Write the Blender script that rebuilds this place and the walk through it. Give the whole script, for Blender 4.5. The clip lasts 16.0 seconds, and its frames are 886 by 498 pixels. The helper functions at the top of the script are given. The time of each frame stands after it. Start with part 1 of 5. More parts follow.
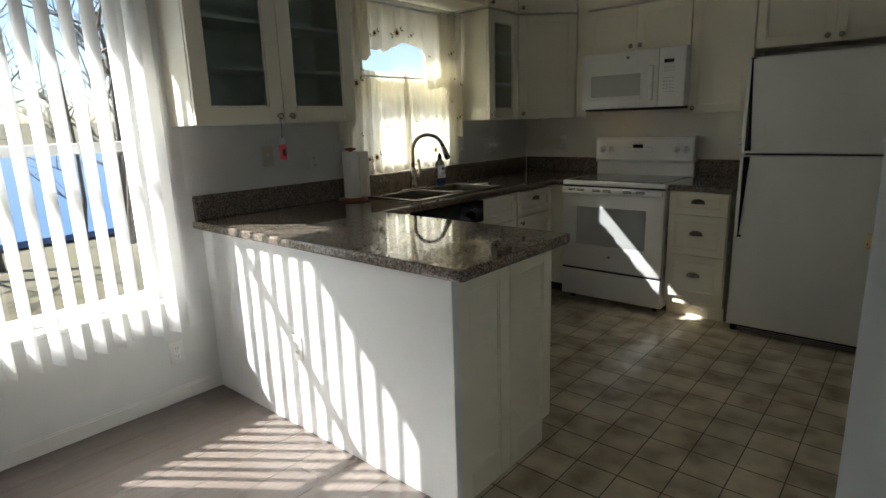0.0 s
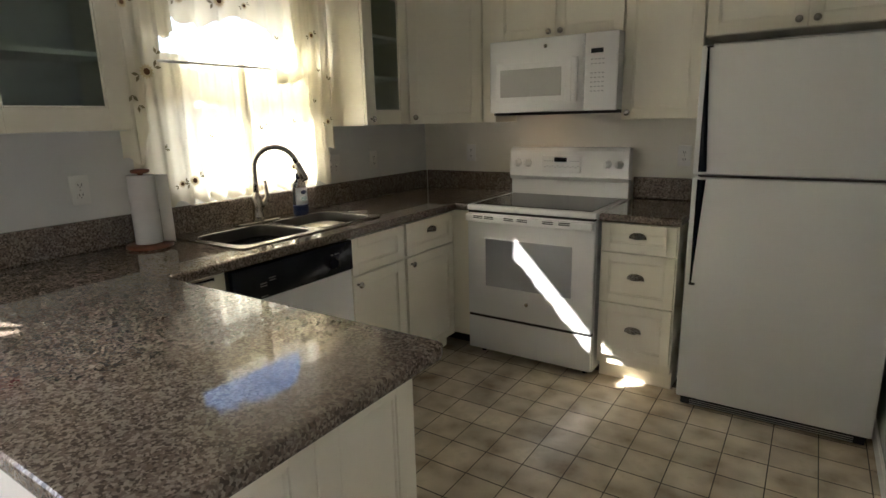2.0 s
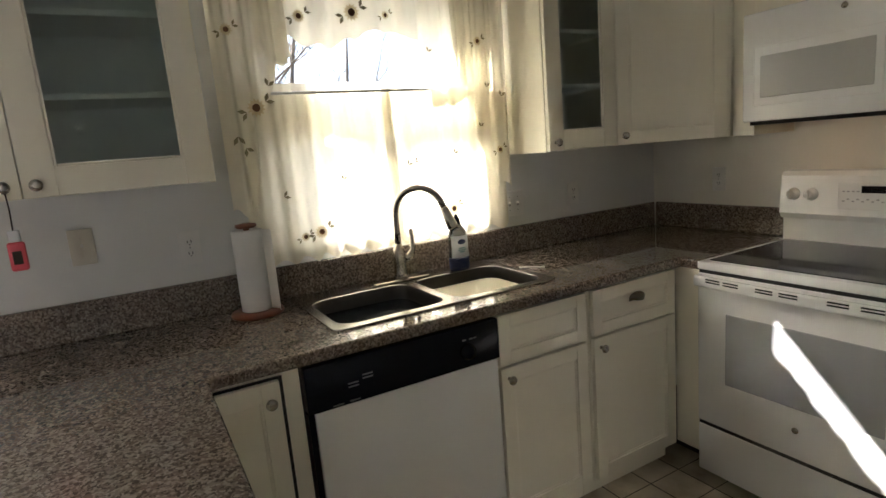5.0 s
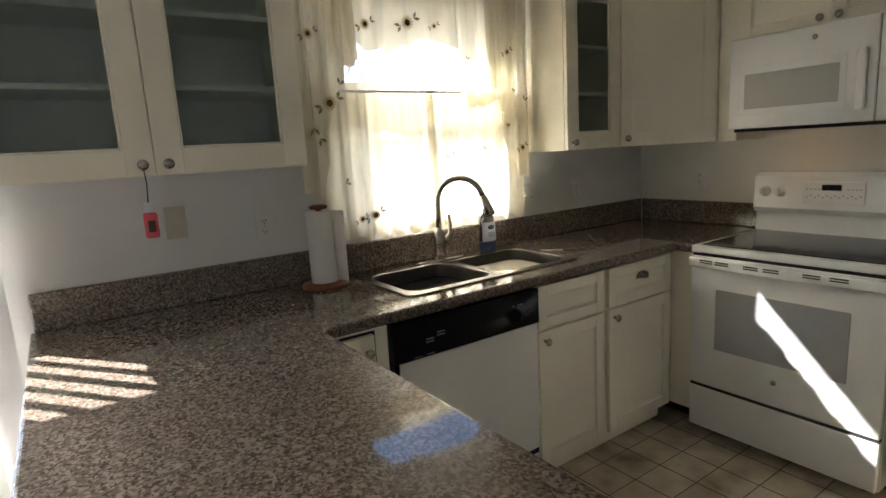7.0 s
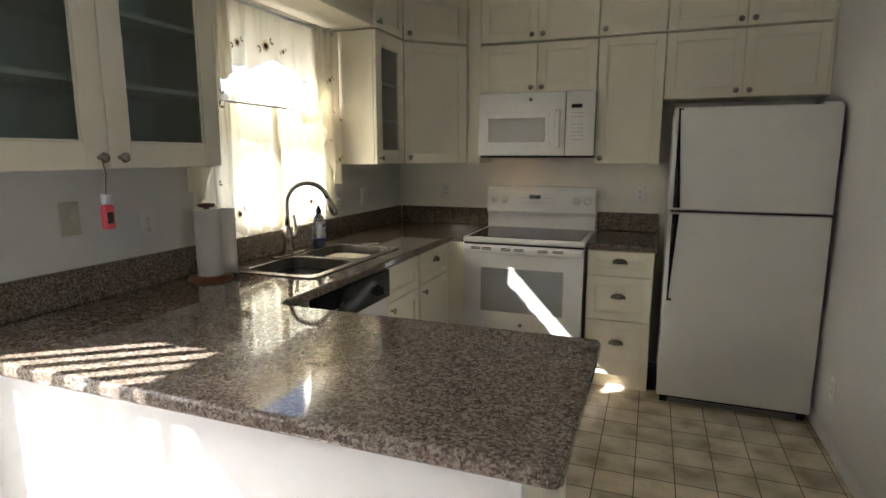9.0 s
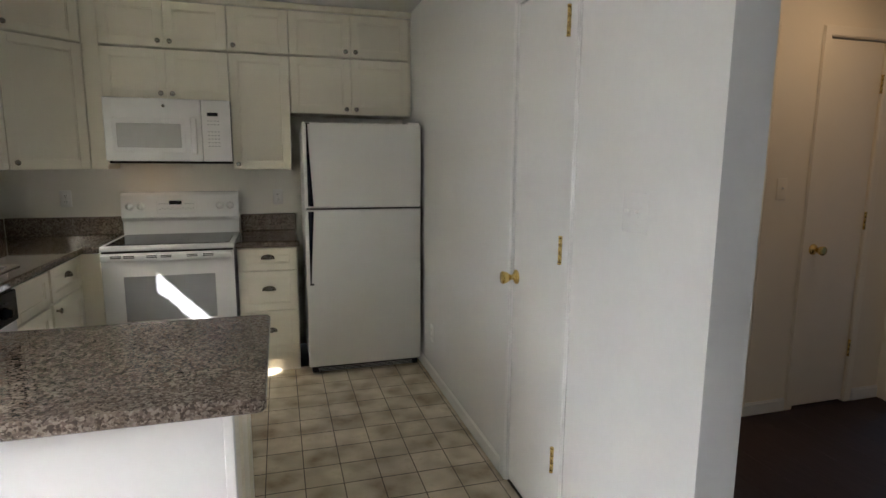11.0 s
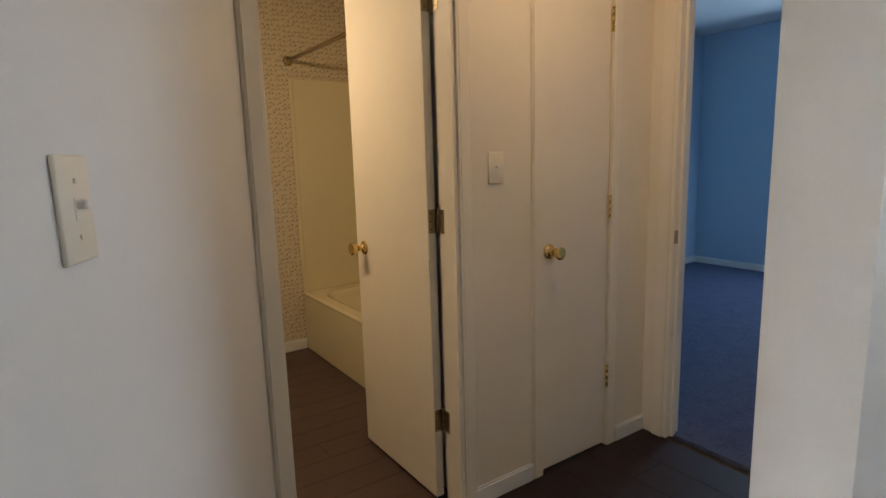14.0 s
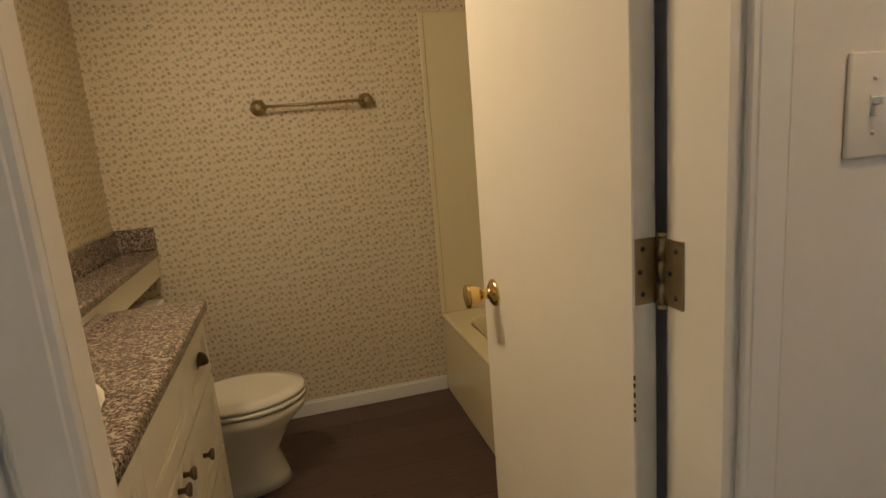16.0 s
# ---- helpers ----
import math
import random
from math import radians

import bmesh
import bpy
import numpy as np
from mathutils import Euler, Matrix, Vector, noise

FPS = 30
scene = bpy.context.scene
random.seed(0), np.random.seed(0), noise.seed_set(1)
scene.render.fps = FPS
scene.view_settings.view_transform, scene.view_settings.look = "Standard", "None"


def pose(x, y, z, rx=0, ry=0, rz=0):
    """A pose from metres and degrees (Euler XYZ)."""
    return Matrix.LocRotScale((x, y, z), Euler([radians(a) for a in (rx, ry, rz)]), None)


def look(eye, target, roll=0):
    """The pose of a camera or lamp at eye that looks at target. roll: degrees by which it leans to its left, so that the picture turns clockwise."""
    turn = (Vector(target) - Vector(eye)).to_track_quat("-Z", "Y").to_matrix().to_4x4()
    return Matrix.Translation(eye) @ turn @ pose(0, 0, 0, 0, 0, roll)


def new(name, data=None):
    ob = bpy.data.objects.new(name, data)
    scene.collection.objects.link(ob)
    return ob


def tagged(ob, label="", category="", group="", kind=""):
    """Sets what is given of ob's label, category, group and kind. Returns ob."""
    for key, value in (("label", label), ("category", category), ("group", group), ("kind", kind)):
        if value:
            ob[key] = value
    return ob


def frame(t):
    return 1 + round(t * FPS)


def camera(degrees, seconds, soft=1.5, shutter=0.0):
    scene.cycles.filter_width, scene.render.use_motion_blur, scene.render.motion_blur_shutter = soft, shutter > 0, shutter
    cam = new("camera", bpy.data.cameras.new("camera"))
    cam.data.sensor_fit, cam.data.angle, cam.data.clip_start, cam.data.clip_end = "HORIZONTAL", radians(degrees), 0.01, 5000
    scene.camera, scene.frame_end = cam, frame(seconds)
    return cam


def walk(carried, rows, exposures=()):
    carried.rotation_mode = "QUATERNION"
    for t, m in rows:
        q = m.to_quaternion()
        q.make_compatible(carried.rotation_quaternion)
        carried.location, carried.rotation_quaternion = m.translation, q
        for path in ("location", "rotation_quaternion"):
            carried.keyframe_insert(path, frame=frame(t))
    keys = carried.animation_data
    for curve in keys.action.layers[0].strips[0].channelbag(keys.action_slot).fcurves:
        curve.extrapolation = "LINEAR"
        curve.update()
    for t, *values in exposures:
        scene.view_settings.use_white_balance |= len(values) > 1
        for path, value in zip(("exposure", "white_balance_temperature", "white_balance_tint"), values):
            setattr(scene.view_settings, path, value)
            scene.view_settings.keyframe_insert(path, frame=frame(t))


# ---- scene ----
cam = camera(77.0, 16.0)
PATH = [
    (0, (-0.014, -0.064, 1.362), (-1.289, 1.412, 0.92), -1.8),
    (0.5, (-0.079, 0.18, 1.377), (-1.27, 1.722, 0.924), -1.3),
    (1, (-0.21, 0.445, 1.382), (-1.321, 2.044, 0.927), -1.1),
    (1.5, (-0.321, 0.697, 1.372), (-1.398, 2.319, 0.917), -1.3),
    (2, (-0.409, 0.967, 1.396), (-1.489, 2.589, 0.943), -1.4),
    (2.5, (-0.485, 1.197, 1.408), (-1.585, 2.808, 0.965), -1.5),
    (3, (-0.615, 1.38, 1.418), (-1.737, 2.979, 0.991), -1.7),
    (3.5, (-0.678, 1.503, 1.405), (-1.904, 3.03, 1.001), -2.5),
    (4, (-0.721, 1.635, 1.411), (-2.13, 2.999, 1.017), -3.6),
    (4.5, (-0.716, 1.756, 1.404), (-2.33, 2.88, 1.039), -4.6),
    (5, (-0.696, 1.836, 1.424), (-2.418, 2.79, 1.07), -4.9),
    (5.2, (-0.68, 1.865, 1.439), (-2.419, 2.785, 1.082), -4.8),
    (7.3, (-0.636, 1.18, 1.415), (-2.182, 2.397, 1.06), -2.6),
    (7.5, (-0.649, 1.058, 1.417), (-2.121, 2.364, 1.063), -2.1),
    (8, (-0.748, 0.782, 1.416), (-2.001, 2.301, 1.067), -1.0),
    (10.5, (-1.068, 0.02, 1.446), (-0.791, 1.974, 1.125), 0.2),
    (11, (-1.007, -0.024, 1.44), (-0.451, 1.872, 1.127), 0.4),
    (11.5, (-0.878, -0.007, 1.429), (-0.097, 1.808, 1.115), 0.3),
    (12, (-0.69, 0.085, 1.428), (0.274, 1.807, 1.105), -0.3),
    (12.5, (-0.475, 0.189, 1.397), (0.639, 1.818, 1.071), -0.6),
    (13, (-0.176, 0.31, 1.387), (0.985, 1.903, 1.053), -1.0),
    (13.5, (0.051, 0.576, 1.364), (1.229, 2.155, 1.019), -1.3),
    (14, (0.306, 0.809, 1.35), (1.415, 2.44, 1.019), -1.7),
    (14.5, (0.56, 1.071, 1.343), (1.554, 2.772, 0.999), -2.7),
    (15, (0.724, 1.339, 1.327), (1.571, 3.115, 0.967), -3.3),
    (15.5, (0.86, 1.653, 1.315), (1.568, 3.487, 0.951), -2.8),
    (16, (0.989, 1.898, 1.301), (1.485, 3.796, 0.914), -4.6),
]
walk(cam, [(t, look(eye, target, roll)) for t, eye, target, roll in PATH],
     [(0.0, 1.55, 6000, 8), (1.0, 2.3, 6250, 11), (2.0, 2.65, 6250, 13), (3.5, 2.9, 6250, 14), (5.0, 2.75, 6250, 15), (8.0, 2.6, 6250, 14), (10.5, 2.65, 6000, 15), (11.5, 2.8, 5900, 12),
      (12.5, 2.9, 5750, 9), (13.0, 3.15, 5750, 9), (13.5, 3.54, 5850, 12), (14.0, 3.74, 6250, 14), (14.5, 3.92, 6550, 13), (15.0, 3.9, 7050, 10), (16.0, 3.9, 5850, 10)])

# ---- world, sun, exposure ----
SUN_AZ, SUN_EL = math.atan2(0.596, 0.803), radians(40.4)
world = bpy.data.worlds.new("sky_world")
scene.world = world
world.use_nodes = True
wn = world.node_tree.nodes
sky = wn.new("ShaderNodeTexSky")
sky.sky_type, sky.sun_disc = "NISHITA", False
sky.sun_elevation, sky.sun_rotation = SUN_EL, radians(233.4)
wn["Background"].inputs["Strength"].default_value = 0.075
world.node_tree.links.new(sky.outputs[0], wn["Background"].inputs["Color"])
sun = new("sun", bpy.data.lights.new("sun", "SUN"))
sun.data.energy, sun.data.angle, sun.data.color = 5.0, radians(0.55), (1.0, 0.95, 0.87)
way = Vector((math.cos(SUN_EL) * math.cos(SUN_AZ), math.cos(SUN_EL) * math.sin(SUN_AZ), -math.sin(SUN_EL)))
sun.matrix_world = look((-8, -6, 9), Vector((-8, -6, 9)) + way)


def area_lamp(name, eye, target, w, h, watts, colour):
    ob = new(name, bpy.data.lights.new(name, "AREA"))
    ob.data.shape, ob.data.size, ob.data.size_y = "RECTANGLE", w, h
    ob.data.energy, ob.data.color = watts, colour
    ob.matrix_world = look(eye, target)
    return ob


area_lamp("cooktop_light", (-1.86, 4.14, 1.405), (-1.84, 4.22, 1.0), 0.08, 0.05, 0.016, (1.0, 0.62, 0.30))
# fill from an invented living room window; sky light through the bedroom's window; the bathroom's lamp
area_lamp("fill_light_east", (4.95, -1.2, 1.3), (0, -0.6, 1.1), 1.6, 1.3, 2.4, (0.95, 0.97, 1.0))
area_lamp("window_light_bedroom", (6.4, 2.9, 1.55), (4, 2.9, 1.0), 1.0, 1.0, 1.9, (0.50, 0.75, 1.0))
area_lamp("bathroom_lamp_light", (0.55, 3.2, 2.1), (1.6, 3.6, 0.8), 0.5, 0.12, 0.86, (1.0, 0.73, 0.43))
# added warm fill for the hall, no fixture belongs to it
area_lamp("hall_fill_light", (1.75, 1.88, 2.44), (1.75, 1.88, 0), 0.2, 0.2, 0.42, (1.0, 0.66, 0.36))

# ---- materials ----


def material(name, colour, rough=0.5, metal=0.0, grain=0.0, scale=60.0, bump=0.0, stain=0.0, stain_scale=1.5,
             stain_colour=None, stretch=(1, 1, 1), coat=0.0, spread=0.0, placed=False):
    """Principled material with a fine grain, broad stains and a light bump, at true size."""
    m = bpy.data.materials.new(name)
    m.use_nodes = True
    nt = m.node_tree
    b = nt.nodes["Principled BSDF"]
    b.inputs["Roughness"].default_value, b.inputs["Metallic"].default_value = rough, metal
    b.inputs["Coat Weight"].default_value = coat
    co = nt.nodes.new("ShaderNodeTexCoord")
    mp = nt.nodes.new("ShaderNodeMapping")
    mp.inputs["Scale"].default_value = stretch
    if placed:
        geo_in = nt.nodes.new("ShaderNodeNewGeometry")
        nt.links.new(geo_in.outputs["Position"], mp.inputs["Vector"])
    else:
        nt.links.new(co.outputs["Object"], mp.inputs["Vector"])
    fine = nt.nodes.new("ShaderNodeTexNoise")
    fine.inputs["Scale"].default_value, fine.inputs["Detail"].default_value = scale, 6
    fine.inputs["Roughness"].default_value = 0.62
    nt.links.new(mp.outputs[0], fine.inputs["Vector"])
    broad = nt.nodes.new("ShaderNodeTexNoise")
    broad.inputs["Scale"].default_value, broad.inputs["Detail"].default_value = stain_scale, 6
    broad.inputs["Roughness"].default_value = 0.62
    nt.links.new(mp.outputs[0], broad.inputs["Vector"])
    c = Vector(colour[:3])
    a = nt.nodes.new("ShaderNodeMix")
    a.data_type = "RGBA"
    a.inputs[6].default_value = (*(c * (1 - grain)), 1)
    a.inputs[7].default_value = (*[min(v * (1 + grain), 0.95) for v in c], 1)
    nt.links.new(fine.outputs["Fac"], a.inputs[0])
    ramp = nt.nodes.new("ShaderNodeValToRGB")
    ramp.color_ramp.elements[0].position, ramp.color_ramp.elements[1].position = 0.42, 0.72
    ramp.color_ramp.elements[1].color = (stain, stain, stain, 1)
    nt.links.new(broad.outputs["Fac"], ramp.inputs[0])
    s = nt.nodes.new("ShaderNodeMix")
    s.data_type = "RGBA"
    nt.links.new(ramp.outputs[0], s.inputs[0])
    nt.links.new(a.outputs[2], s.inputs[6])
    s.inputs[7].default_value = (*(stain_colour or tuple(c * 0.6)), 1)
    last = s.outputs[2]
    if spread:
        info = nt.nodes.new("ShaderNodeObjectInfo")
        hsv = nt.nodes.new("ShaderNodeHueSaturation")
        rng = nt.nodes.new("ShaderNodeMapRange")
        rng.inputs["To Min"].default_value, rng.inputs["To Max"].default_value = 1 - spread, 1 + spread
        nt.links.new(info.outputs["Random"], rng.inputs["Value"])
        nt.links.new(rng.outputs[0], hsv.inputs["Value"])
        nt.links.new(last, hsv.inputs["Color"])
        last = hsv.outputs[0]
    nt.links.new(last, b.inputs["Base Color"])
    if bump:
        bp = nt.nodes.new("ShaderNodeBump")
        bp.inputs["Strength"].default_value, bp.inputs["Distance"].default_value = bump, 0.002
        nt.links.new(fine.outputs["Fac"], bp.inputs["Height"])
        nt.links.new(bp.outputs[0], b.inputs["Normal"])
    return m


def granite_material(name, tones, rough, scale):
    """Speckled laminate in the look of granite: cells of four tones and fine flecks."""
    m = bpy.data.materials.new(name)
    m.use_nodes = True
    nt = m.node_tree
    b = nt.nodes["Principled BSDF"]
    b.inputs["Roughness"].default_value = rough
    co = nt.nodes.new("ShaderNodeTexCoord")
    warp = nt.nodes.new("ShaderNodeTexNoise")
    warp.inputs["Scale"].default_value, warp.inputs["Detail"].default_value = scale * 0.55, 3
    mixv = nt.nodes.new("ShaderNodeVectorMath")
    mixv.operation = "MULTIPLY_ADD"
    mixv.inputs[1].default_value = (0.012, 0.012, 0.012)
    nt.links.new(co.outputs["Object"], warp.inputs["Vector"])
    nt.links.new(warp.outputs["Color"], mixv.inputs[0])
    nt.links.new(co.outputs["Object"], mixv.inputs[2])
    cells = nt.nodes.new("ShaderNodeTexVoronoi")
    cells.inputs["Scale"].default_value = scale
    nt.links.new(mixv.outputs[0], cells.inputs["Vector"])
    sep = nt.nodes.new("ShaderNodeSeparateColor")
    nt.links.new(cells.outputs["Color"], sep.inputs[0])
    ramp = nt.nodes.new("ShaderNodeValToRGB")
    ramp.color_ramp.interpolation = "CONSTANT"
    ramp.color_ramp.elements[0].color = (*tones[0], 1)
    ramp.color_ramp.elements[1].position, ramp.color_ramp.elements[1].color = 0.24, (*tones[1], 1)
    for k, tone in enumerate(tones[2:]):
        e = ramp.color_ramp.elements.new(0.52 + 0.2 * k)
        e.color = (*tone, 1)
    nt.links.new(sep.outputs[0], ramp.inputs[0])
    broad = nt.nodes.new("ShaderNodeTexNoise")
    broad.inputs["Scale"].default_value, broad.inputs["Detail"].default_value = scale * 0.2, 6
    nt.links.new(co.outputs["Object"], broad.inputs["Vector"])
    mix = nt.nodes.new("ShaderNodeMix")
    mix.data_type, mix.blend_type = "RGBA", "OVERLAY"
    mix.inputs[0].default_value = 0.35
    nt.links.new(ramp.outputs[0], mix.inputs[6])
    nt.links.new(broad.outputs["Fac"], mix.inputs[7])
    nt.links.new(mix.outputs[2], b.inputs["Base Color"])
    return m


def glass_material(name, colour, rough):
    m = bpy.data.materials.new(name)
    m.use_nodes = True
    b = m.node_tree.nodes["Principled BSDF"]
    b.inputs["Base Color"].default_value = (*colour, 1)
    b.inputs["Roughness"].default_value, b.inputs["Transmission Weight"].default_value, b.inputs["IOR"].default_value = rough, 1.0, 1.45
    return m


def cloth_material(name, colour, through_share, scale):
    """Thin woven cloth that lets light through."""
    m = material(name, colour, 0.85, grain=0.06, scale=scale, bump=0.2)
    nt = m.node_tree
    b = nt.nodes["Principled BSDF"]
    t = nt.nodes.new("ShaderNodeBsdfTranslucent")
    t.inputs["Color"].default_value = (*colour, 1)
    mix = nt.nodes.new("ShaderNodeMixShader")
    mix.inputs[0].default_value = through_share
    nt.links.new(b.outputs[0], mix.inputs[1])
    nt.links.new(t.outputs[0], mix.inputs[2])
    nt.links.new(mix.outputs[0], nt.nodes["Material Output"].inputs["Surface"])
    return m


def glow_material(name, colour, strength):
    m = bpy.data.materials.new(name)
    m.use_nodes = True
    b = m.node_tree.nodes["Principled BSDF"]
    b.inputs["Base Color"].default_value = (*colour, 1)
    b.inputs["Emission Color"].default_value, b.inputs["Emission Strength"].default_value = (*colour, 1), strength
    return m


def wallpaper_material(name):
    """Cream paper with small scattered sprigs in green, rose and brown."""
    m = material(name, (0.67, 0.585, 0.41), 0.6, grain=0.04, scale=120, bump=0.1)
    nt = m.node_tree
    b = nt.nodes["Principled BSDF"]
    base = b.inputs["Base Color"].links[0].from_socket
    co = nt.nodes.new("ShaderNodeTexCoord")
    sep = nt.nodes.new("ShaderNodeSeparateXYZ")
    nt.links.new(co.outputs["Object"], sep.inputs[0])
    run = nt.nodes.new("ShaderNodeMath")
    nt.links.new(sep.outputs[0], run.inputs[0])
    nt.links.new(sep.outputs[1], run.inputs[1])
    flat = nt.nodes.new("ShaderNodeCombineXYZ")
    nt.links.new(run.outputs[0], flat.inputs[0])
    nt.links.new(sep.outputs[2], flat.inputs[1])
    sprigs = ((30, 0.29, 0.48, 260, (0.10, 0.10, 0.04), (1, 1.05, 1), 0.0, 0.72), (30, 0.22, 0.51, 330, (0.36, 0.10, 0.05), (1, 1.05, 1), 0.3, 0.74),
              (27, 0.09, 0.30, 120, (0.22, 0.10, 0.06), (1, 1.3, 1), 1.7, 0.6))
    for sc, size, cut, fine_scale, tone, stretch, shift, share in sprigs:
        mp = nt.nodes.new("ShaderNodeMapping")
        mp.inputs["Scale"].default_value, mp.inputs["Location"].default_value = stretch, (shift * 0.06, shift * 0.03, 0)
        nt.links.new(flat.outputs[0], mp.inputs["Vector"])
        v = nt.nodes.new("ShaderNodeTexVoronoi")
        v.voronoi_dimensions = "2D"
        v.inputs["Scale"].default_value, v.inputs["Randomness"].default_value = sc, 0.5
        nt.links.new(mp.outputs[0], v.inputs["Vector"])
        fine = nt.nodes.new("ShaderNodeTexNoise")
        fine.inputs["Scale"].default_value, fine.inputs["Detail"].default_value = fine_scale, 1
        nt.links.new(flat.outputs[0], fine.inputs["Vector"])
        near = nt.nodes.new("ShaderNodeMapRange")
        near.inputs["From Min"].default_value, near.inputs["From Max"].default_value = size, size * 0.7
        nt.links.new(v.outputs["Distance"], near.inputs["Value"])
        leafy = nt.nodes.new("ShaderNodeMapRange")
        leafy.inputs["From Min"].default_value, leafy.inputs["From Max"].default_value = cut - 0.03, cut + 0.04
        leafy.inputs["To Max"].default_value = share
        nt.links.new(fine.outputs["Fac"], leafy.inputs["Value"])
        both = nt.nodes.new("ShaderNodeMath")
        both.operation = "MULTIPLY"
        nt.links.new(near.outputs[0], both.inputs[0])
        nt.links.new(leafy.outputs[0], both.inputs[1])
        mix = nt.nodes.new("ShaderNodeMix")
        mix.data_type = "RGBA"
        nt.links.new(both.outputs[0], mix.inputs[0])
        nt.links.new(base, mix.inputs[6])
        mix.inputs[7].default_value = (*tone, 1)
        base = mix.outputs[2]
    nt.links.new(base, b.inputs["Base Color"])
    return m


WALL = material("wall_paint", (0.77, 0.77, 0.74), 0.52, grain=0.03, scale=140, bump=0.12, stain=0.12, stain_scale=1.1)
# the white wall paint with the curtain's yellow light put into its colour
CURTAINLITWALL = material("curtain_lit_wall_paint", (0.80, 0.775, 0.685), 0.4, grain=0.03, scale=140, bump=0.12, stain=0.12, stain_scale=1.1)
GLOSSWALL = material("semi_gloss_wall_paint", (0.80, 0.80, 0.77), 0.19, grain=0.03, scale=40, bump=0.05, stain=0.10, stain_scale=1.1)
HALLWALL = material("hall_paint", (0.82, 0.755, 0.615), 0.5, grain=0.03, scale=140, bump=0.12, stain=0.12, stain_scale=1.3)
BLUEWALL = material("bedroom_paint", (0.42, 0.56, 0.68), 0.6, grain=0.03, scale=120, bump=0.1)
CEIL = material("ceiling_paint", (0.78, 0.77, 0.74), 0.8, grain=0.08, scale=220, bump=0.5)
HTRIM = material("hall_trim_paint", (0.84, 0.78, 0.645), 0.38, grain=0.02, scale=60, bump=0.06, stain=0.1, stain_scale=3)
TRIM = material("trim_paint", (0.78, 0.77, 0.72), 0.38, grain=0.02, scale=60, bump=0.06, stain=0.1, stain_scale=3)
CAB = material("cabinet_paint", (0.87, 0.825, 0.68), 0.36, grain=0.02, scale=45, bump=0.05, stain=0.05)
CABIN = material("cabinet_inside", (0.83, 0.84, 0.80), 0.5, grain=0.03, scale=40)
APPL = material("appliance_enamel", (0.83, 0.83, 0.80), 0.22, grain=0.01, scale=30, coat=0.3)
FRIDGE = material("fridge_enamel", (0.78, 0.78, 0.73), 0.34, grain=0.03, scale=420, bump=0.25)
BLACK = material("black_plastic", (0.008, 0.010, 0.016), 0.22, grain=0.2, scale=90)
BLACK.node_tree.nodes["Principled BSDF"].inputs["Specular IOR Level"].default_value = 0.18
# near-black for painted shade in gaps; also slots and the microwave's underside
DARK = material("dark_fill", (0.02, 0.02, 0.02), 0.8, grain=0.2, scale=60)
COOKTOP = material("ceramic_cooktop", (0.018, 0.018, 0.02), 0.07, grain=0.2, scale=300)
COOKTOP.node_tree.nodes["Principled BSDF"].inputs["Specular IOR Level"].default_value = 0.22
# lightened base colour stands in for the floor's reflection in the oven glass
OVENGLASS = material("oven_window", (0.38, 0.385, 0.38), 0.10, grain=0.15, scale=500)
# pale base colour carries the reflection seen in the microwave's glass
MWGLASS = material("microwave_window", (0.50, 0.50, 0.465), 0.12, grain=0.1, scale=500)
NICKEL = material("brushed_nickel", (0.43, 0.40, 0.355), 0.24, 1.0, grain=0.1, scale=200)
# darker than the rim: bowl shade and a subdued curtain reflection, in the colour
STEEL = material("darkened_brushed_steel", (0.075, 0.070, 0.064), 0.42, 1.0, grain=0.12, scale=160, stretch=(1, 12, 1))
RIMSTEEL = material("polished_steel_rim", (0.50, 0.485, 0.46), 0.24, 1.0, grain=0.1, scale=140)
BRASS = material("polished_brass", (0.78, 0.58, 0.22), 0.2, 1.0, grain=0.1, scale=120)
OLDBRASS = material("aged_brass", (0.42, 0.34, 0.20), 0.38, 1.0, grain=0.25, scale=120, stain=0.3, stain_scale=30)
GRANITE = granite_material("speckled_counter", ((0.082, 0.064, 0.051), (0.145, 0.114, 0.089), (0.195, 0.158, 0.126), (0.265, 0.225, 0.183)), 0.045, 185)
BGRANITE = granite_material("speckled_vanity_top", ((0.07, 0.052, 0.042), (0.17, 0.125, 0.095), (0.27, 0.21, 0.16), (0.42, 0.35, 0.28)), 0.14, 200)
FROST = glass_material("frosted_glass", (0.74, 0.82, 0.78), 0.14)
GLASS = glass_material("window_glass", (0.97, 0.98, 0.98), 0.0)
VINYL = material("window_vinyl", (0.78, 0.78, 0.76), 0.4, grain=0.02, scale=60)
VANE = cloth_material("blind_fabric", (0.78, 0.775, 0.755), 0.05, 300)
LACE = cloth_material("curtain_cotton", (0.87, 0.83, 0.70), 0.33, 900)
TILE = material("vinyl_tile", (0.66, 0.575, 0.42), 0.25, grain=0.34, scale=24, bump=0.05, stain=0.9, stain_scale=6, stain_colour=(0.26, 0.195, 0.13), spread=0.09, placed=True)
GROUT = material("tile_joint", (0.075, 0.057, 0.042), 0.7, grain=0.3, scale=60)
PLANK = material("taupe_plank", (0.155, 0.125, 0.105), 0.42, grain=0.35, scale=9, bump=0.05, stain=0.4, stain_scale=4, stretch=(8, 1, 1), spread=0.10, placed=True)
BPLANK = material("dark_plank", (0.085, 0.052, 0.047), 0.42, grain=0.5, scale=16, bump=0.08, stain=0.5, stain_scale=6, stretch=(1, 10, 1), spread=0.10, placed=True)
CARPET = material("blue_carpet", (0.075, 0.085, 0.145), 0.95, grain=0.8, scale=75, bump=1.0, stain=0.6, stain_scale=9)
